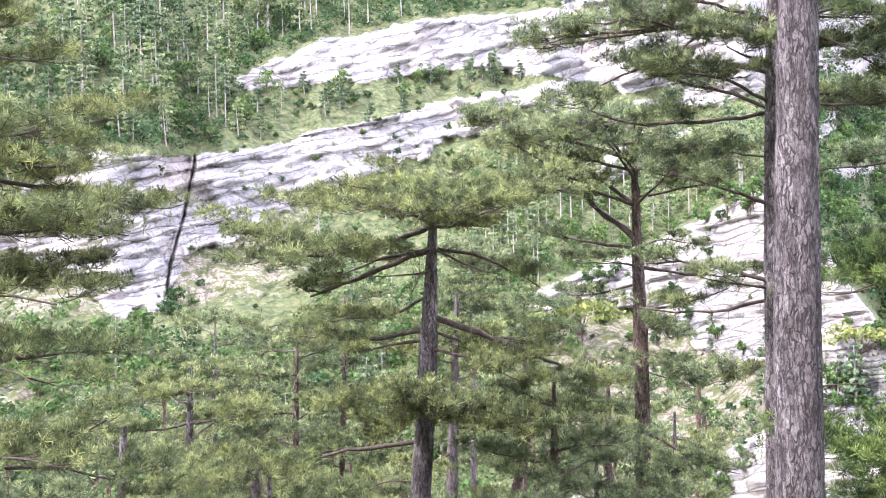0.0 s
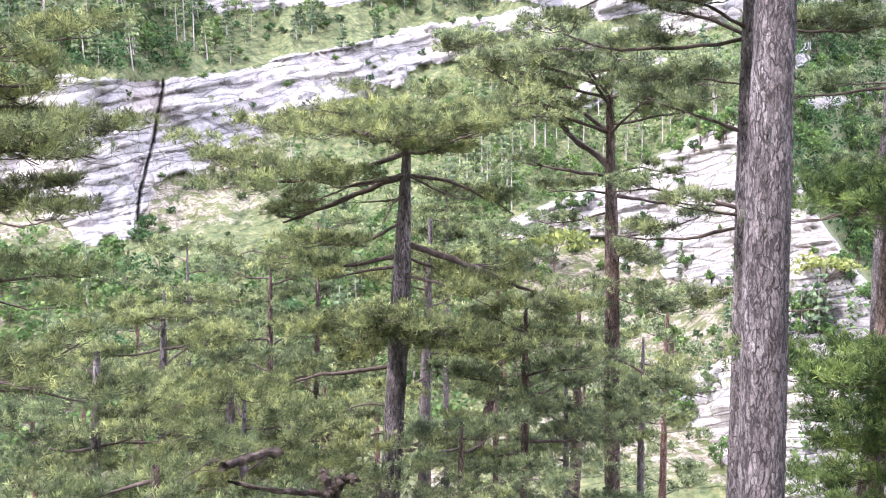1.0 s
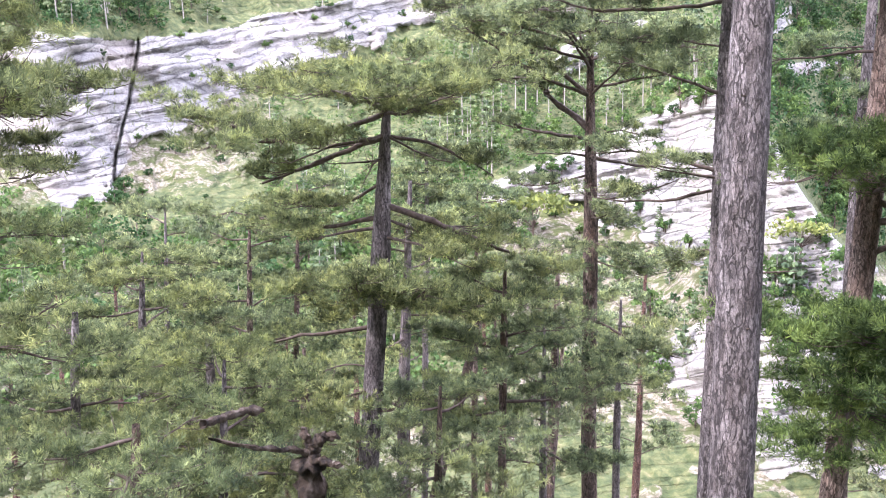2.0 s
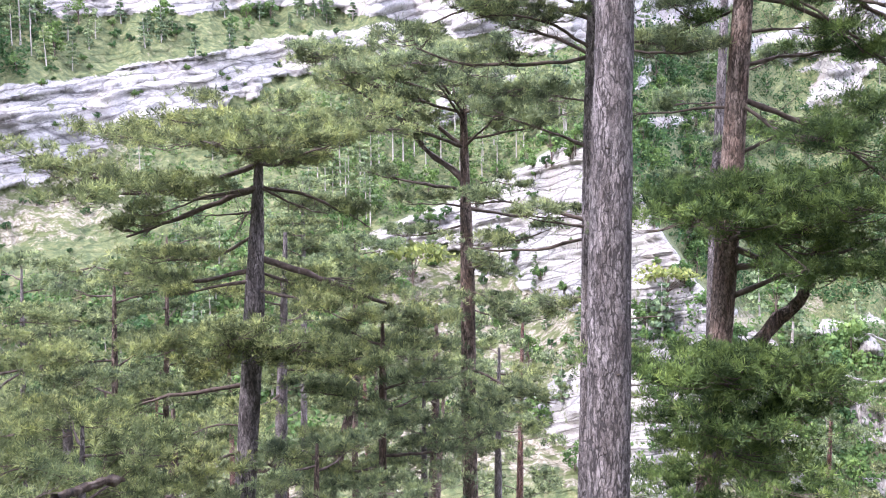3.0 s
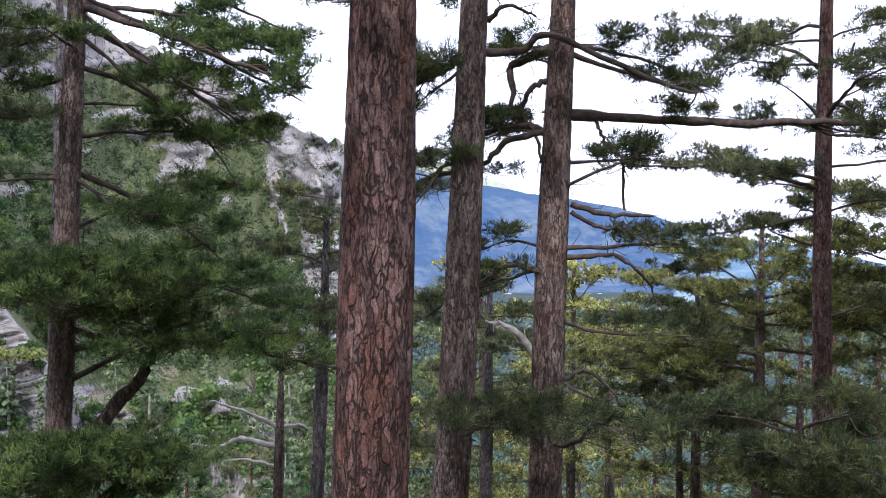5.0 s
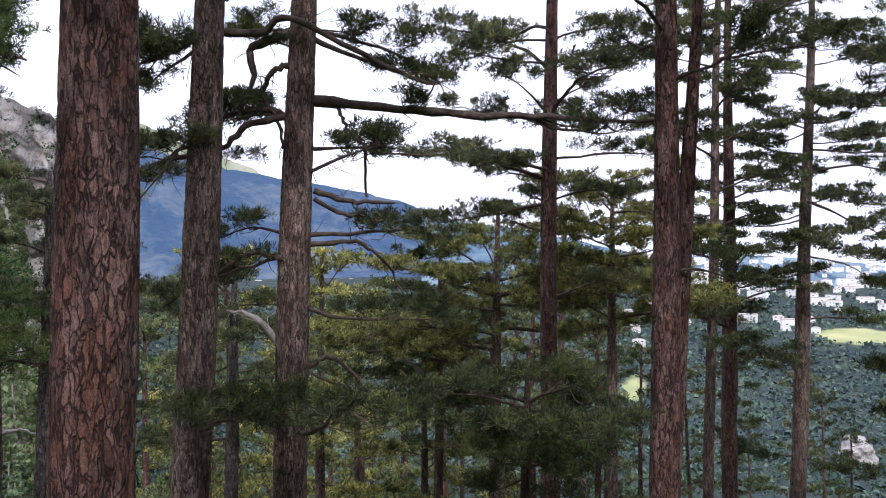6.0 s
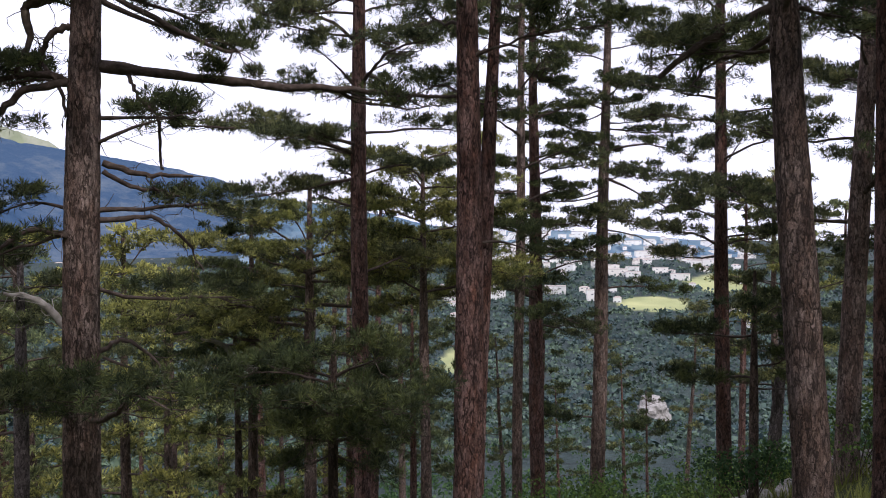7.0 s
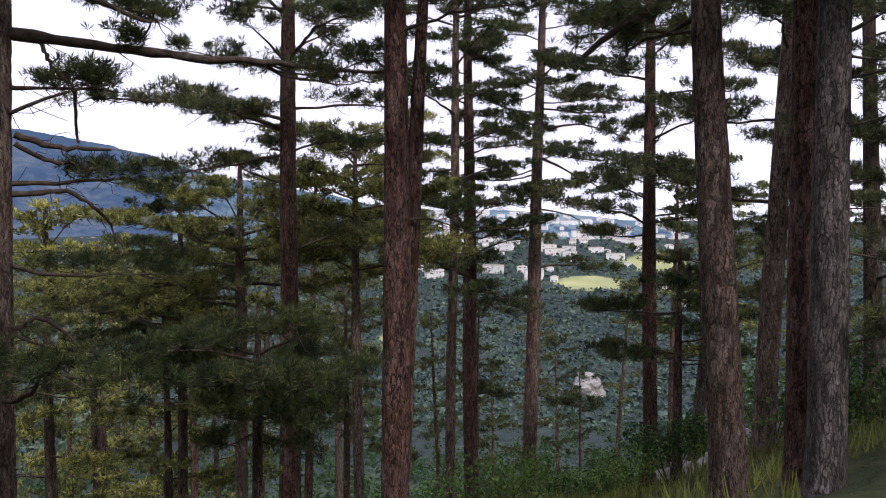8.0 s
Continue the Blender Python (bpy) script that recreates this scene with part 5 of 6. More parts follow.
def far_broadleaf(high, spreadth, tone, name="broadleaf_tree", label="rounded leafy green tree on the far slope", flat=None):
    tree = thing(name, (0, 0, 0), label, "tree" if "tree" in name else "shrub", "leafy growth on the far mountainside")
    strands = [(np.array(((0, 0, -0.5), (0.05, 0, high * 0.35), (0.1, 0.1, high * 0.75))), np.array((0.15, 0.11, 0.04)))]
    centres, radii = [], []
    for k in range(16):
        a, h = rng.uniform(0, 2 * math.pi), rng.uniform(0.22 if flat is None else 0.7, 1.0)
        reach = spreadth * math.sqrt(max(0.05, 1 - ((h - 0.45) / 0.62) ** 2)) * rng.uniform(0.3, 0.95)
        c = np.array((math.cos(a) * reach, math.sin(a) * reach, h * high))
        centres.append(c)
        radii.append(spreadth * rng.uniform(0.26, 0.46))
        if k < 6:
            strands.append((np.array(((0.04, 0, high * 0.3), tuple(c * 0.6 + np.array((0, 0, high * 0.12))), tuple(c))), np.array((0.06, 0.04, 0.02))))
    v, f = tubes(strands, 5)
    part("trunk", mesh_from("trunk", v, f, 4, BARKS[2]), tree)
    part("crown", leaf_cloud("crown", centres, radii, 26 if high > 3 else 24, 0.32 if high > 3 else 0.2, leaf_mats[tone], 0.8 if flat is None else flat), tree)
    return tree


pine_kinds = [far_pine(14, 0.42, 2.1, 0), far_pine(16, 0.5, 1.9, 1), far_pine(12, 0.3, 2.3, 0), far_pine(7, 0.08, 1.7, 1, "young_pine"), far_pine(9, 0.15, 2.2, 0, "young_pine")]
for ob in pine_kinds[3:]:
    tagged(ob, "young bushy pine clothed with green to the ground", group="young pines on the far mountainside")
leaf_kinds = [far_broadleaf(6.5, 2.6, 0), far_broadleaf(7.5, 2.8, 1), far_broadleaf(5.5, 2.4, 0),
              far_broadleaf(2.2, 1.4, 1, "shrub", "low rounded green shrub on a rocky slope"), far_broadleaf(1.7, 1.2, 0, "shrub", "low leafy green shrub on a rocky slope"),
              far_broadleaf(4.5, 4.4, 2, "broadleaf_tree", "bright yellow-green spreading tree below white rock", 0.35)]
used = set()


def plant(ob, yaw, el, scale=1.0, allow_rock=False):
    p, k = ground_at(yaw, el)
    if k > 0.35 and not allow_rock:
        return
    m = Matrix.Translation(p) @ pose(0, 0, 0, 0, 0, random.uniform(0, 360))
    if ob not in used:
        used.add(ob)
        ob.matrix_basis = m
        ob.scale = (scale, scale, scale)
        return
    made = copy_thing(ob, m)
    made.scale = (scale, scale, scale)


def scatter(kinds, n, yaw0, yaw1, low, high, s0=0.8, s1=1.15, rocky=False):
    for _ in range(n):
        yaw = random.uniform(yaw0, yaw1)
        lo, hi = low(yaw), high(yaw)
        if hi > lo:
            plant(random.choice(kinds), yaw, random.uniform(lo, hi), random.uniform(s0, s1), rocky)


def line_at(line, plus=0.0):
    return lambda yaw: float(on_line(line, yaw)) + plus


P0, P1, P2, P3, P4 = pine_kinds
B0, B1, B2, S0, S1, Y0 = leaf_kinds
scatter([P0, P1, P2], 125, 5, 33, lambda y: float(on_line(LOW_TOP, y)) + (0.6 if y > 14 else 4.5), lambda y: 19.0)
scatter([B0, B1, B2, P4], 110, 10, 33, line_at(LOW_TOP, 0.4), lambda y: 15.0, 0.6, 1.0)
scatter([P0, P1, P2], 75, -22, 9, line_at(HIGH_TOP, 0.3), line_at(HIGH_TOP, 6))
scatter([B0, B2], 26, -16, 12, line_at(HIGH_TOP, 0.2), line_at(HIGH_TOP, 4), 0.5, 0.9)
scatter([S0, S1, P3], 34, -6, 14, line_at(LOW_TOP, 0.1), line_at(HIGH_FOOT, -0.3), 0.5, 1.0)
scatter([S0, S1], 26, -6, 26, line_at(LOW_FOOT, 0.3), line_at(LOW_TOP, 0), 0.35, 0.8, True)
scatter([S0, S1], 34, -4, 20, lambda y: -6.0, line_at(LOW_FOOT, -0.2), 0.25, 1.2)
scatter([B0, B1, B2, P3, P4], 95, -6, 32, lambda y: -16.0, lambda y: min(float(on_line(LOW_FOOT, y)) - 2.5, -6.5 if 6 < y < 19 else -4.5), 0.6, 1.0)
scatter([P0, P1, P2], 40, -21, -3, line_at(WHITE_TOP, 0.3), lambda y: 4.0, 0.7, 1.0)
scatter([S0, S1, B2], 30, -20, -4, line_at(WHITE_TOP, 0.2), lambda y: 6.0, 0.5, 1.0)
scatter([B0, B1, B2], 80, -33, -22.5, line_at(WHITE_TOP, 0.4), lambda y: 5.5, 0.9, 1.5)
scatter([S0, S1, S1, P3], 50, -32, -8, lambda y: -17.0, line_at(WHITE_TOP, -0.4), 0.3, 0.9, True)
scatter([P3, P4, B2, S0], 60, -46, -5, lambda y: -20.0, line_at(WHITE_FOOT, -3), 0.35, 0.8)
scatter([B0, B1, B2, P3, P4], 70, -47.4, -24, lambda y: -8.0 if y < -32 else 4.0, lambda y: float(np.interp(y, SKY_A, SKY_E)) - 0.2, 0.8, 1.5)
scatter([B0, B1, B2, P3, P4], 70, -56, -28, lambda y: -19.0, lambda y: -9.5, 0.7, 1.1)
scatter([P2, P3, P4], 34, -9, 9, lambda y: -8.0, line_at(LOW_FOOT, -1.0), 0.5, 0.9)
scatter([S0, S1, S1, B2], 46, -31, -9, line_at(WHITE_TOP, -1.2), line_at(WHITE_TOP, 0.25), 0.4, 1.0, True)
scatter([S0, S1, P3], 45, -30, -8, lambda y: -13.0, line_at(WHITE_FOOT, 1.5), 0.3, 0.9, True)
plant(Y0, -9.1, -8.0, 1.5, True)
plant(Y0, -26.1, -8.8, 0.8, True)
scatter([P3, P3, P4, B2], 16, -5, 13, line_at(LOW_TOP, 0.2), line_at(HIGH_FOOT, -0.4), 0.6, 1.0)
for yaw, el, s in ((-3.6, 10.1, 1.0), (-2.2, 10.0, 0.7), (4.6, 7.4, 0.8), (2.4, 7.9, 0.9), (7.6, 8.0, 0.9)):
    plant(P3, yaw, el, s, True)


# ---------------------------------------------------------------- more pines down the slope, all round the view
def on_slope(yaw, d):
    a = radians(yaw)
    x, y = -math.sin(a) * d, math.cos(a) * d
    return Vector((x, y, float(near_height(np.array(x), np.array(y)))))


def mid_pine(high, bare, count, reach, tone, label):
    tree = thing("pine_tree", (0, 0, 0), label, "tree", "pines down the slope")
    foot = np.array((0.0, 0.0, -0.3))
    crown = np.array((rng.normal(0, 0.5), rng.normal(0, 0.5), high))
    mesh, line, rad = stem_mesh(foot, crown, 0.15, high * 0.4, 30, BARKS[1 + tone % 2], 0.5)
    mesh.transform(Matrix.Translation(tuple(foot)))
    part("trunk", mesh, tree)
    turn = rng.uniform(0, 360)
    tufts = []
    for k in range(count):
        f = (k + rng.uniform(0, 0.8)) / count
        i = int((bare + (0.98 - bare) * f) * (len(line) - 1))
        turn += 137.5
        ln = reach * rng.uniform(0.6, 1.1) * (1.0 - 0.35 * f)
        e = line[i] + np.array((math.cos(radians(turn)) * ln, math.sin(radians(turn)) * ln, ln * rng.uniform(-0.05, 0.3)))
        branch(line[i].copy(), e, 1.0, 1.0, 34, np.zeros(3), tree, BARKS[1], NEEDLES[tone], 0.2, gather=tufts)
    for k in range(3):
        turn += 125
        e = line[-2] + np.array((math.cos(radians(turn)) * 0.9, math.sin(radians(turn)) * 0.9, rng.uniform(0.2, 0.55)))
        branch(line[-3].copy(), e, 1.2, 1.0, 34, np.zeros(3), tree, BARKS[1], NEEDLES[tone], 0.2, gather=tufts)
    part("crown", needle_mesh(np.concatenate([c for c, _ in tufts]), np.concatenate([a for _, a in tufts]), 34, NEEDLES[tone]), tree)
    tree["high"] = high
    return tree


mids = [mid_pine(15, 0.45, 14, 2.5, 0, "tall pine with a layered crown down the slope"), mid_pine(17, 0.5, 14, 2.3, 1, "tall dark pine with a bare lower trunk"),
        mid_pine(13, 0.38, 14, 2.7, 3, "broad pine with a yellow-green crown down the slope"), mid_pine(16, 0.4, 14, 2.4, 2, "dark green pine down the slope")]
mid_used = set()


HIGH = {ob: ob["high"] for ob in mids}
for ob in mids:
    del ob["high"]


def plant_mid(ob, yaw, d, top_el):
    """A pine on the slope whose top reaches the given elevation."""
    at = on_slope(yaw, d)
    scale = (EYE + math.tan(radians(top_el)) * d - at.z) / HIGH[ob]
    scale = min(max(scale, 0.55), 1.45)
    m = Matrix.Translation(at) @ pose(0, 0, 0, random.uniform(-2, 2), random.uniform(-2, 2), random.uniform(0, 360))
    if ob in mid_used:
        ob = copy_thing(ob, m)
    else:
        mid_used.add(ob)
        ob.matrix_basis = m
    ob.scale = (scale, scale, scale)


for k in range(30):
    yaw = -50 - 64 * ((k * 0.618) % 1)
    plant_mid(mids[(k * 3 + k // 4) % 4], yaw, random.uniform(28, 58), random.uniform(-14, -10) if -101 < yaw < -85 else random.uniform(-9, 2.5))
for k in range(8):
    plant_mid(mids[2 if k % 3 else 0], -54 - 30 * ((k * 0.618) % 1), random.uniform(21, 30), random.uniform(-7, -1.5))
for k in range(13):
    plant_mid(mids[(0, 1, 0, 0)[k % 4]], 34 - 36 * ((k * 0.618) % 1), random.uniform(22, 42), random.uniform(-13, -6))
for k in range(14):
    yaw = -6 - 42 * ((k * 0.618) % 1)
    if -28 < yaw < -16:
        continue
    plant_mid(mids[(0, 1)[k % 2]], yaw, random.uniform(32, 56), random.uniform(-18, -10) if k % 2 else random.uniform(-13, -8.5))
# unseen pines added behind the walker, up the hill, to hold back sky light
for k in range(12):
    plant_mid(mids[(k * 5 + k // 3) % 4], 52 + 176 * ((k * 0.618) % 1), random.uniform(9, 30), 40)

# ---------------------------------------------------------------- the valley: woods, town, crag
def far_woods(name, n, yaw0, yaw1, el0, el1, s0, s1, per, material, label):
    """Tree crowns standing side by side over the valley, each a rounded heap of leafy sprays as large as the crown asks."""
    centres, radii = [], []
    for k in range(n):
        yaw, el = random.uniform(yaw0, yaw1), el0 + (el1 - el0) * random.random() ** 0.8
        p, _ = ground_at(yaw, el)
        if any(math.hypot((yaw - m[0]) / m[2], (el - m[1]) / m[3]) < 0.9 for m in SUNLIT_MEADOWS):
            continue
        size = random.uniform(s0, s1) * (0.35 + math.hypot(p.x, p.y) / 2000)
        centres.append((p.x, p.y, p.z + size * 0.15))
        radii.append(size)
    leaf = 0.5 * np.repeat(np.array(radii), per)[:, None]
    return tagged(new(name, leaf_cloud(name, centres, radii, per, leaf, material, 0.8)), label, "woods", kind="stuff")


# distance haze is mixed into the crowns' blue-green base colour
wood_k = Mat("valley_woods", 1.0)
HAZY_WOODS = wood_k.done(wood_k.mix(wood_k.ramp(wood_k.noise(wood_k.pos, 0.011, 7.0, 0.75), (0.42, (0, 0, 0)), (0.62, (1, 1, 1))),
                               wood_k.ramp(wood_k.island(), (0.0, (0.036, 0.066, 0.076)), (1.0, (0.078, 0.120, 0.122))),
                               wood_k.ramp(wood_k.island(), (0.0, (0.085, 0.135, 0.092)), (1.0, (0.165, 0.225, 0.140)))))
far_woods("valley_woods", 15000, -118, -47, -17, -4.4, 3.5, 8.0, 8, HAZY_WOODS, "dark woods covering the valley below, tinted blue-green for haze")
def leaf_stuff(name, n, yaw0, yaw1, low, high, s0, s1, material, label):
    centres, radii = [], []
    while len(centres) < n:
        yaw = random.uniform(yaw0, yaw1)
        lo, hi = low(yaw), high(yaw)
        p, k = ground_at(yaw, lo + (hi - lo) * random.random()) if hi > lo else (None, 1)
        n -= 0 if p is not None else 1
        if p is None or (k > 0.5 and random.random() < 0.75):
            continue
        r = random.uniform(s0, s1)
        centres.append(tuple(p + Vector((0, 0, r * 0.5))))
        radii.append(r)
    me = leaf_cloud(name, centres, radii, 24, 0.47 * s1 / 3.0, material, 0.85)
    return tagged(new(name, me), label, "shrubs", kind="stuff")


leaf_stuff("slope_scrub", 3000, -47.6, -22, lambda y: -8.5 if y < -30 else float(on_line(WHITE_TOP, y)) + 0.5, lambda y: float(np.interp(y, SKY_A, SKY_E)) - 0.1, 1.2, 3.2,
           leaf_mats[1], "dense green scrub on the far mountain flank")


def on_hill(line, foot, r_foot, r_top, yaw, v):
    el = foot + (float(np.interp(yaw, line[0], line[1])) - foot) * v
    r = r_foot + (r_top - r_foot) * v
    a = radians(yaw)
    return Vector((-math.sin(a) * r, math.cos(a) * r, EYE + math.tan(radians(el)) * r))


leaf_stuff("gully_scrub", 1300, -57, -24, lambda y: -20.0, lambda y: -8.5, 0.4, 1.5, leaf_mats[0], "mixed light green scrub over the stony gully")
leaf_stuff("hillside_scrub", 3000, -16, 33, lambda y: float(on_line(LOW_TOP, y)) + 0.4 if y > 13 else float(on_line(HIGH_TOP, y)) + 0.2, lambda y: 19.0, 0.7, 2.2, leaf_mats[1], "deep green scrub under the far pines above the cliff")
leaf_stuff("meadow_scrub", 700, -22, -2, line_at(WHITE_TOP, 0.3), lambda y: float(on_line(LOW_FOOT, y)) - 1.0 if y > -9 else 8.0, 0.6, 1.8, leaf_mats[0], "mixed green scrub on the slope between white rocks")
leaf_stuff("clearing_scrub", 600, -9, 9, lambda y: -7.0, line_at(LOW_FOOT, -0.6), 0.5, 1.7, leaf_mats[0], "light green scrub and saplings below the cliff")
leaf_stuff("ravine_scrub", 1100, -6, 34, lambda y: -18.0, lambda y: min(float(on_line(LOW_FOOT, y)) - 1.5, -6.3 if 6 < y < 19 else -3.5), 0.8, 2.4, leaf_mats[0], "dense green scrub filling the ravine below the cliff")
leaf_stuff("valley_scrub", 3000, -118, -48, lambda y: -26.0, lambda y: -14.0, 1.6, 3.6, leaf_mats[1], "dark green woods falling to the valley below the pines")
plaster_k = Mat("white_plaster", 0.9)
PLASTER = plaster_k.done(plaster_k.ramp(plaster_k.chance(), (0.0, (0.74, 0.73, 0.70)), (0.6, (0.86, 0.86, 0.85)), (1.0, (0.85, 0.80, 0.74))))
roof_k = Mat("tiled_roof", 0.9)
ROOF = roof_k.done(roof_k.ramp(roof_k.noise(roof_k.pos, 0.3), (0.3, (0.36, 0.28, 0.25)), (0.7, (0.55, 0.50, 0.47))))
pane_k = Mat("far_window", 0.2)
PANE = pane_k.done(pane_k.ramp(pane_k.noise(pane_k.pos, 0.2), (0.3, (0.05, 0.06, 0.08)), (0.7, (0.12, 0.14, 0.17))))


def box(w, d, h, x=0.0, y=0.0, z=0.0, taper=1.0):
    bm = bmesh.new()
    bmesh.ops.create_cube(bm, size=1.0)
    for v in bm.verts:
        k = taper if v.co.z > 0 else 1.0
        v.co = Vector((v.co.x * w * k + x, v.co.y * d * k + y, (v.co.z + 0.5) * h + z))
    return bm


def from_bm(name, bm, material):
    me = bpy.data.meshes.new(name)
    bm.to_mesh(me)
    bm.free()
    me.materials.append(material)
    return me


def far_building(w, d, storeys, pitched):
    high = storeys * 3.2
    ob = thing("far_building", (0, 0, 0), "white plastered house of the far town" if pitched else "pale apartment block of the far town", "building", "buildings of the far town")
    part("wall", from_bm("wall", box(w, d, high + 4, 0, 0, -4), PLASTER), ob)
    part("roof", from_bm("roof", box(w + 0.8, d + 0.8, 2.6 if pitched else 0.7, 0, 0, high, 0.35 if pitched else 1.0), ROOF), ob)
    for f in range(0, storeys, 3):
        for k in range(max(2, int(w / 20))):
            x = -w / 2 + w * (k + 0.5) / max(2, int(w / 20))
            part("window", from_bm("window", box(3.6, 0.3, 1.7, x, -d / 2 - 0.05, f * 3.2 + 0.9), PANE), ob)
    return ob


houses = [far_building(16, 11, 3, True), far_building(34, 13, 6, False), far_building(22, 14, 4, True), far_building(44, 14, 5, False)]
seen_houses = set()


def place_house(ob, p, yaw, scale=1.0):
    m = Matrix.Translation(p) @ pose(0, 0, 0, 0, 0, yaw + random.uniform(-25, 25))
    if ob in seen_houses:
        ob = copy_thing(ob, m)
    else:
        seen_houses.add(ob)
        ob.matrix_basis = m
    ob.scale = (scale, scale, scale)


for k in range(150):
    yaw = -83.0 - 19.0 * random.random() ** 1.2
    place_house(houses[random.choice((0, 1, 1, 2, 3, 3))], on_hill(TOWN_TOP, -5.0, 2330, 2900, yaw, random.uniform(0.05, 0.9)), yaw, random.uniform(0.6, 1.15))
for k in range(45):
    yaw = random.uniform(-66, -51)
    place_house(houses[random.choice((0, 2))], on_hill(RIDGE, -4.8, 2700, 4200, yaw, random.uniform(0.02, 0.10)), yaw, 1.0)
for k in range(55):
    yaw = -82 - 17 * random.random() ** 1.5
    place_house(houses[random.choice((0, 1, 2, 3))], ground_at(yaw, -4.5 - 2.6 * random.random() ** 1.4)[0], yaw, random.uniform(0.6, 1.1))
for k in range(22):
    yaw = random.uniform(-104, -80)
    place_house(houses[random.choice((0, 0, 2))], ground_at(yaw, random.uniform(-9, -4.6))[0], yaw, 0.9)

stone_k = Mat("crag_stone", 0.95)
STONE = stone_k.done(stone_k.ramp(stone_k.noise(stone_k.pos, 0.9, 7.0, 0.7), (0.3, (0.17, 0.16, 0.15)), (0.55, (0.40, 0.38, 0.36)), (0.75, (0.52, 0.50, 0.47))),
                     stone_k.noise(stone_k.pos, 2.0, 6.0), 0.9, 0.3)


def boulder(name, at, sx, sy, sz, seed, label, category, group=""):
    """A rough rock, broken into facets, sunk a little into the ground."""
    bm = bmesh.new()
    bmesh.ops.create_icosphere(bm, subdivisions=4, radius=1.0)
    for v in bm.verts:
        n = noise.fractal(v.co * 1.3 + Vector((seed, 0, 0)), 0.9, 2.0, 4)
        c = noise.cell(v.co * 2.2 + Vector((seed, 3, 0)))
        v.co *= 1.0 + 0.28 * n + 0.10 * (c - 0.5)
        v.co = Vector((v.co.x * sx, v.co.y * sy, v.co.z * sz))
    ob = new(name, from_bm(name, bm, STONE))
    ob.location = at
    return tagged(ob, label, category, group)


p, _ = ground_at(-95.7, -14.8)
boulder("rock_crag", p + Vector((0, 0, 5)), 14, 10, 11, 3.0, "grey limestone crag standing out of valley woods", "rock")
p, _ = ground_at(-64.5, -18.2)
boulder("rock_crag", p + Vector((0, 0, 1)), 3, 3, 4, 8.0, "tan limestone crag among pines down the slope", "rock")


# ---------------------------------------------------------------- undergrowth, stones and a broken snag on the near slope
def near_shrub(at, high, wide, tone):
    ob = thing("shrub", at, "leafy green undergrowth shrub beneath the pines", "shrub", "undergrowth shrubs")
    strands, centres, radii = [], [], []
    for k in range(9):
        a, reach = rng.uniform(0, 2 * math.pi), wide * rng.uniform(0.2, 0.9)
        c = np.array((math.cos(a) * reach, math.sin(a) * reach, high * rng.uniform(0.4, 1.0)))
        strands.append((strand(np.array((0, 0, -0.05)), c, np.zeros(3), 5, 0.03), np.linspace(0.014, 0.004, 5)))
        centres.append(c * 0.92)
        radii.append(wide * rng.uniform(0.28, 0.5))
    v, f = tubes(strands, 5)
    part("stem", mesh_from("stem", v, f, 4, TWIG), ob)
    part("leaves", leaf_cloud("leaves", centres, radii, 150, 0.035, leaf_mats[1] if tone else NEAR_LEAVES, 0.8), ob)


for k in range(26):
    yaw = -82 - 34 * ((k * 0.618) % 1)
    near_shrub(on_slope(yaw, random.uniform(13, 24)), random.uniform(0.7, 1.7), random.uniform(0.7, 1.3), 0 if k % 3 else 1)
for k in range(5):
    boulder("stone", on_slope(-101.5 - 2.2 * k + random.uniform(-1, 1), 15.5 + 1.2 * (k % 3)), 0.45 + 0.12 * (k % 3), 0.4, 0.28 + 0.06 * (k % 2), 20.0 + k,
            "weathered tan limestone block on the forest floor", "rock", "stones beneath the pines")

blades = 34000
by = rng.uniform(-128, -76, blades)
bd = 3.5 + 27 * rng.uniform(0, 1, blades) ** 0.8
bx, byy = -np.sin(np.radians(by)) * bd, np.cos(np.radians(by)) * bd
root = np.stack([bx, byy, near_height(bx, byy)], 1)
keep = fractal(bx * 0.6, byy * 0.6, 3, 5) > 0.42
root = root[keep]
n = len(root)
tip = root + np.stack([rng.normal(0, 0.09, n), rng.normal(0, 0.09, n), rng.uniform(0.12, 0.42, n)], 1)
wide_v = rng.normal(0, 1, (n, 3)) * np.array((1, 1, 0))
wide_v /= np.linalg.norm(wide_v, axis=1)[:, None]
grass_v = np.stack([root - wide_v * 0.012, root + wide_v * 0.012, tip], 1).reshape(-1, 3)
tagged(new("grass", mesh_from("grass", grass_v, np.arange(3 * n), 3, leaf_mats[2])), "long yellow-green grass under the pines", "grass", kind="stuff")

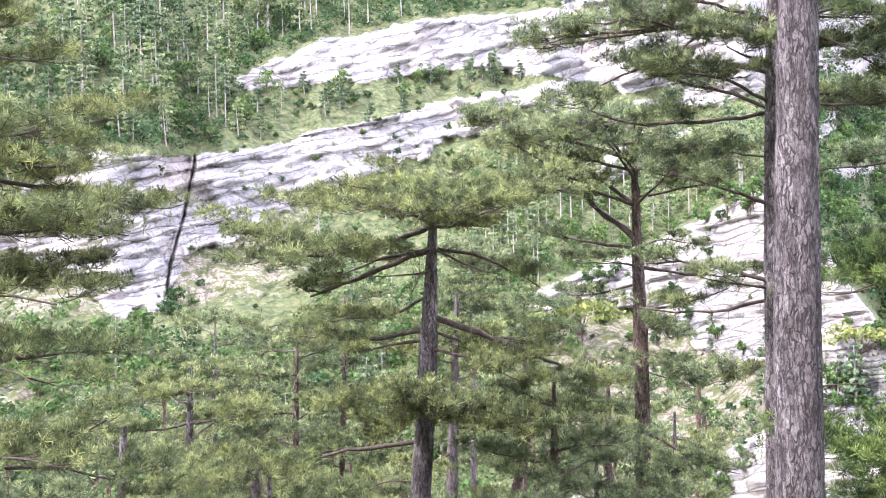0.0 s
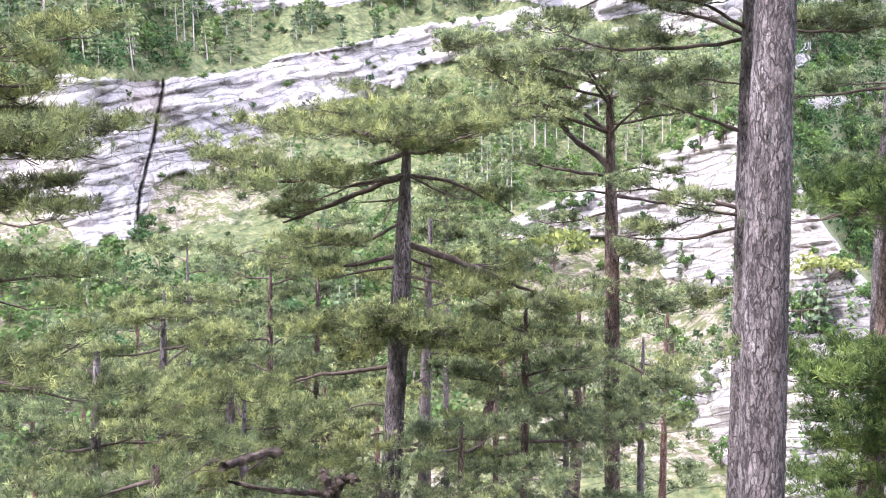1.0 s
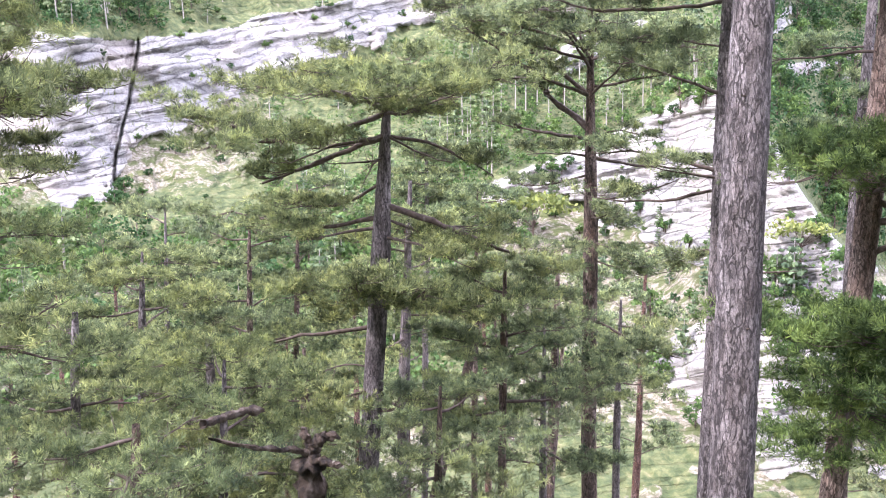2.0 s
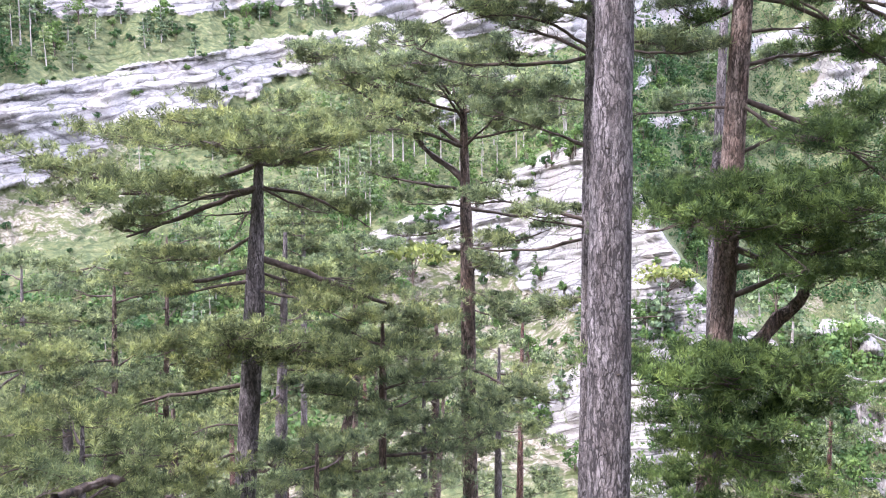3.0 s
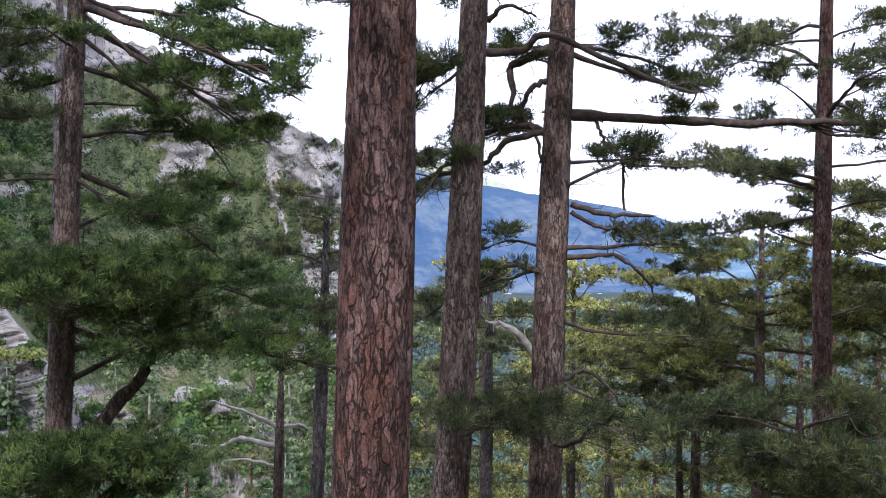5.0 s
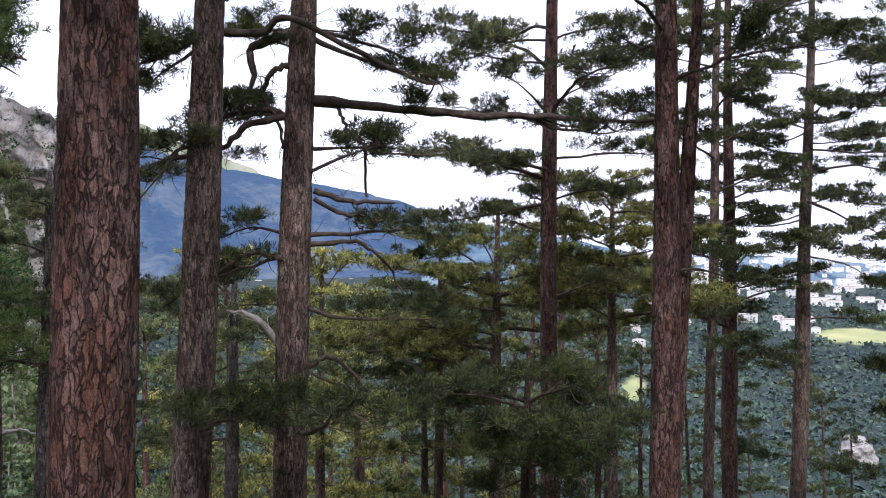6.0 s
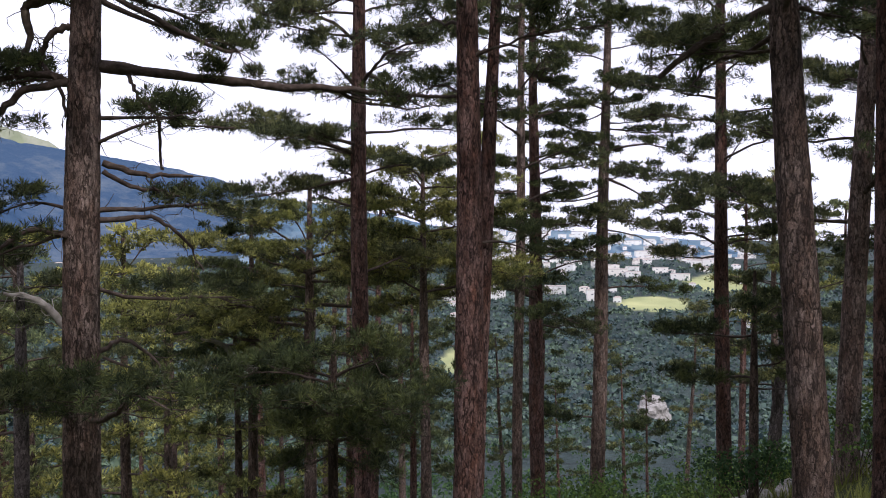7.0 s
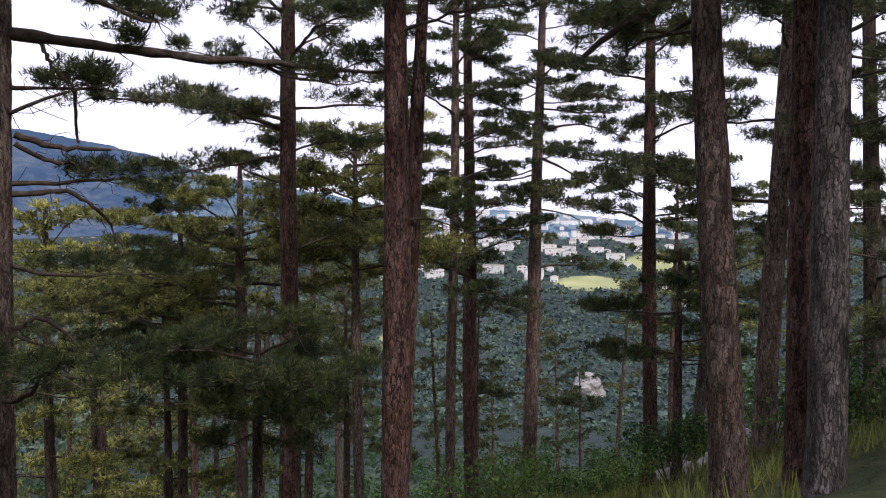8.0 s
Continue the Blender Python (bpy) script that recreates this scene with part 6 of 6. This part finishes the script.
snag_base = on_slope(6.6, 7.0)
snag = thing("tree_snag", snag_base, "broken weathered dead pine snag with splintered limbs", "dead tree")
sb = np.array(snag_base)
knee = np.array(spot(6.7, -22.2, 7.0))
v, f = gnarled(strand(sb - np.array((0, 0, 0.2)), knee, np.zeros(3), 22, 0.012), 0.15, 0.12)
part("stem", mesh_from("stem", v - sb, f, 4, DEAD), snag)
for tip_at, r0 in ((spot(4.5, -21.2, 6.9), 0.085), (spot(6.9, -20.6, 7.1), 0.075), (spot(13.4, -20.5, 6.6), 0.042), (spot(4.4, -23.0, 6.8), 0.06)):
    v, f = gnarled(strand(knee + rng.normal(0, 0.03, 3), np.array(tip_at), np.array((0, 0, 0.04)), 18, 0.022), r0 * 0.75, r0 * 0.3)
    part("limb", mesh_from("limb", v - sb, f, 4, DEAD), snag, "splintered pale dead limb")
log_a, log_b = np.array(spot(13.7, -19.6, 6.4)), np.array(spot(9.6, -19.1, 6.9))
v, f = gnarled(strand(log_a, log_b, np.zeros(3), 16, 0.012), 0.030, 0.040)
part("limb", mesh_from("limb", v - sb, f, 4, DEAD), snag, "broken pale limb end")

# unseen pines added uphill, behind and beside the walker, to shade the near trunks
uphill = [far_pine(13, 0.25, 2.6, 1, "uphill_pine"), far_pine(15, 0.3, 2.4, 0, "uphill_pine")]
for ob in uphill:
    tagged(ob, "dense dark pine added unseen uphill of the walker for shade", group="pines uphill")
for k in range(20):
    ob = uphill[k % 2]
    m = Matrix.Translation(on_slope(-138 - 90 * ((k * 0.618) % 1), 10 + 24 * ((k * 0.755) % 1))) @ pose(0, 0, 0, 0, 0, random.uniform(0, 360))
    if k < 2:
        ob.matrix_basis = m
    else:
        copy_thing(ob, m)

under_c, under_r = [], []
for k in range(1100):
    p = on_slope(random.uniform(-118, -46), 16 + 46 * random.random() ** 0.8)
    r = random.uniform(0.3, 0.9)
    under_c.append((p.x, p.y, p.z + r * 0.35))
    under_r.append(r)
tagged(new("undergrowth", leaf_cloud("undergrowth", under_c, under_r, 30, 0.11, leaf_mats[1], 0.8)), "low dark green undergrowth between the pines", "undergrowth", kind="stuff")
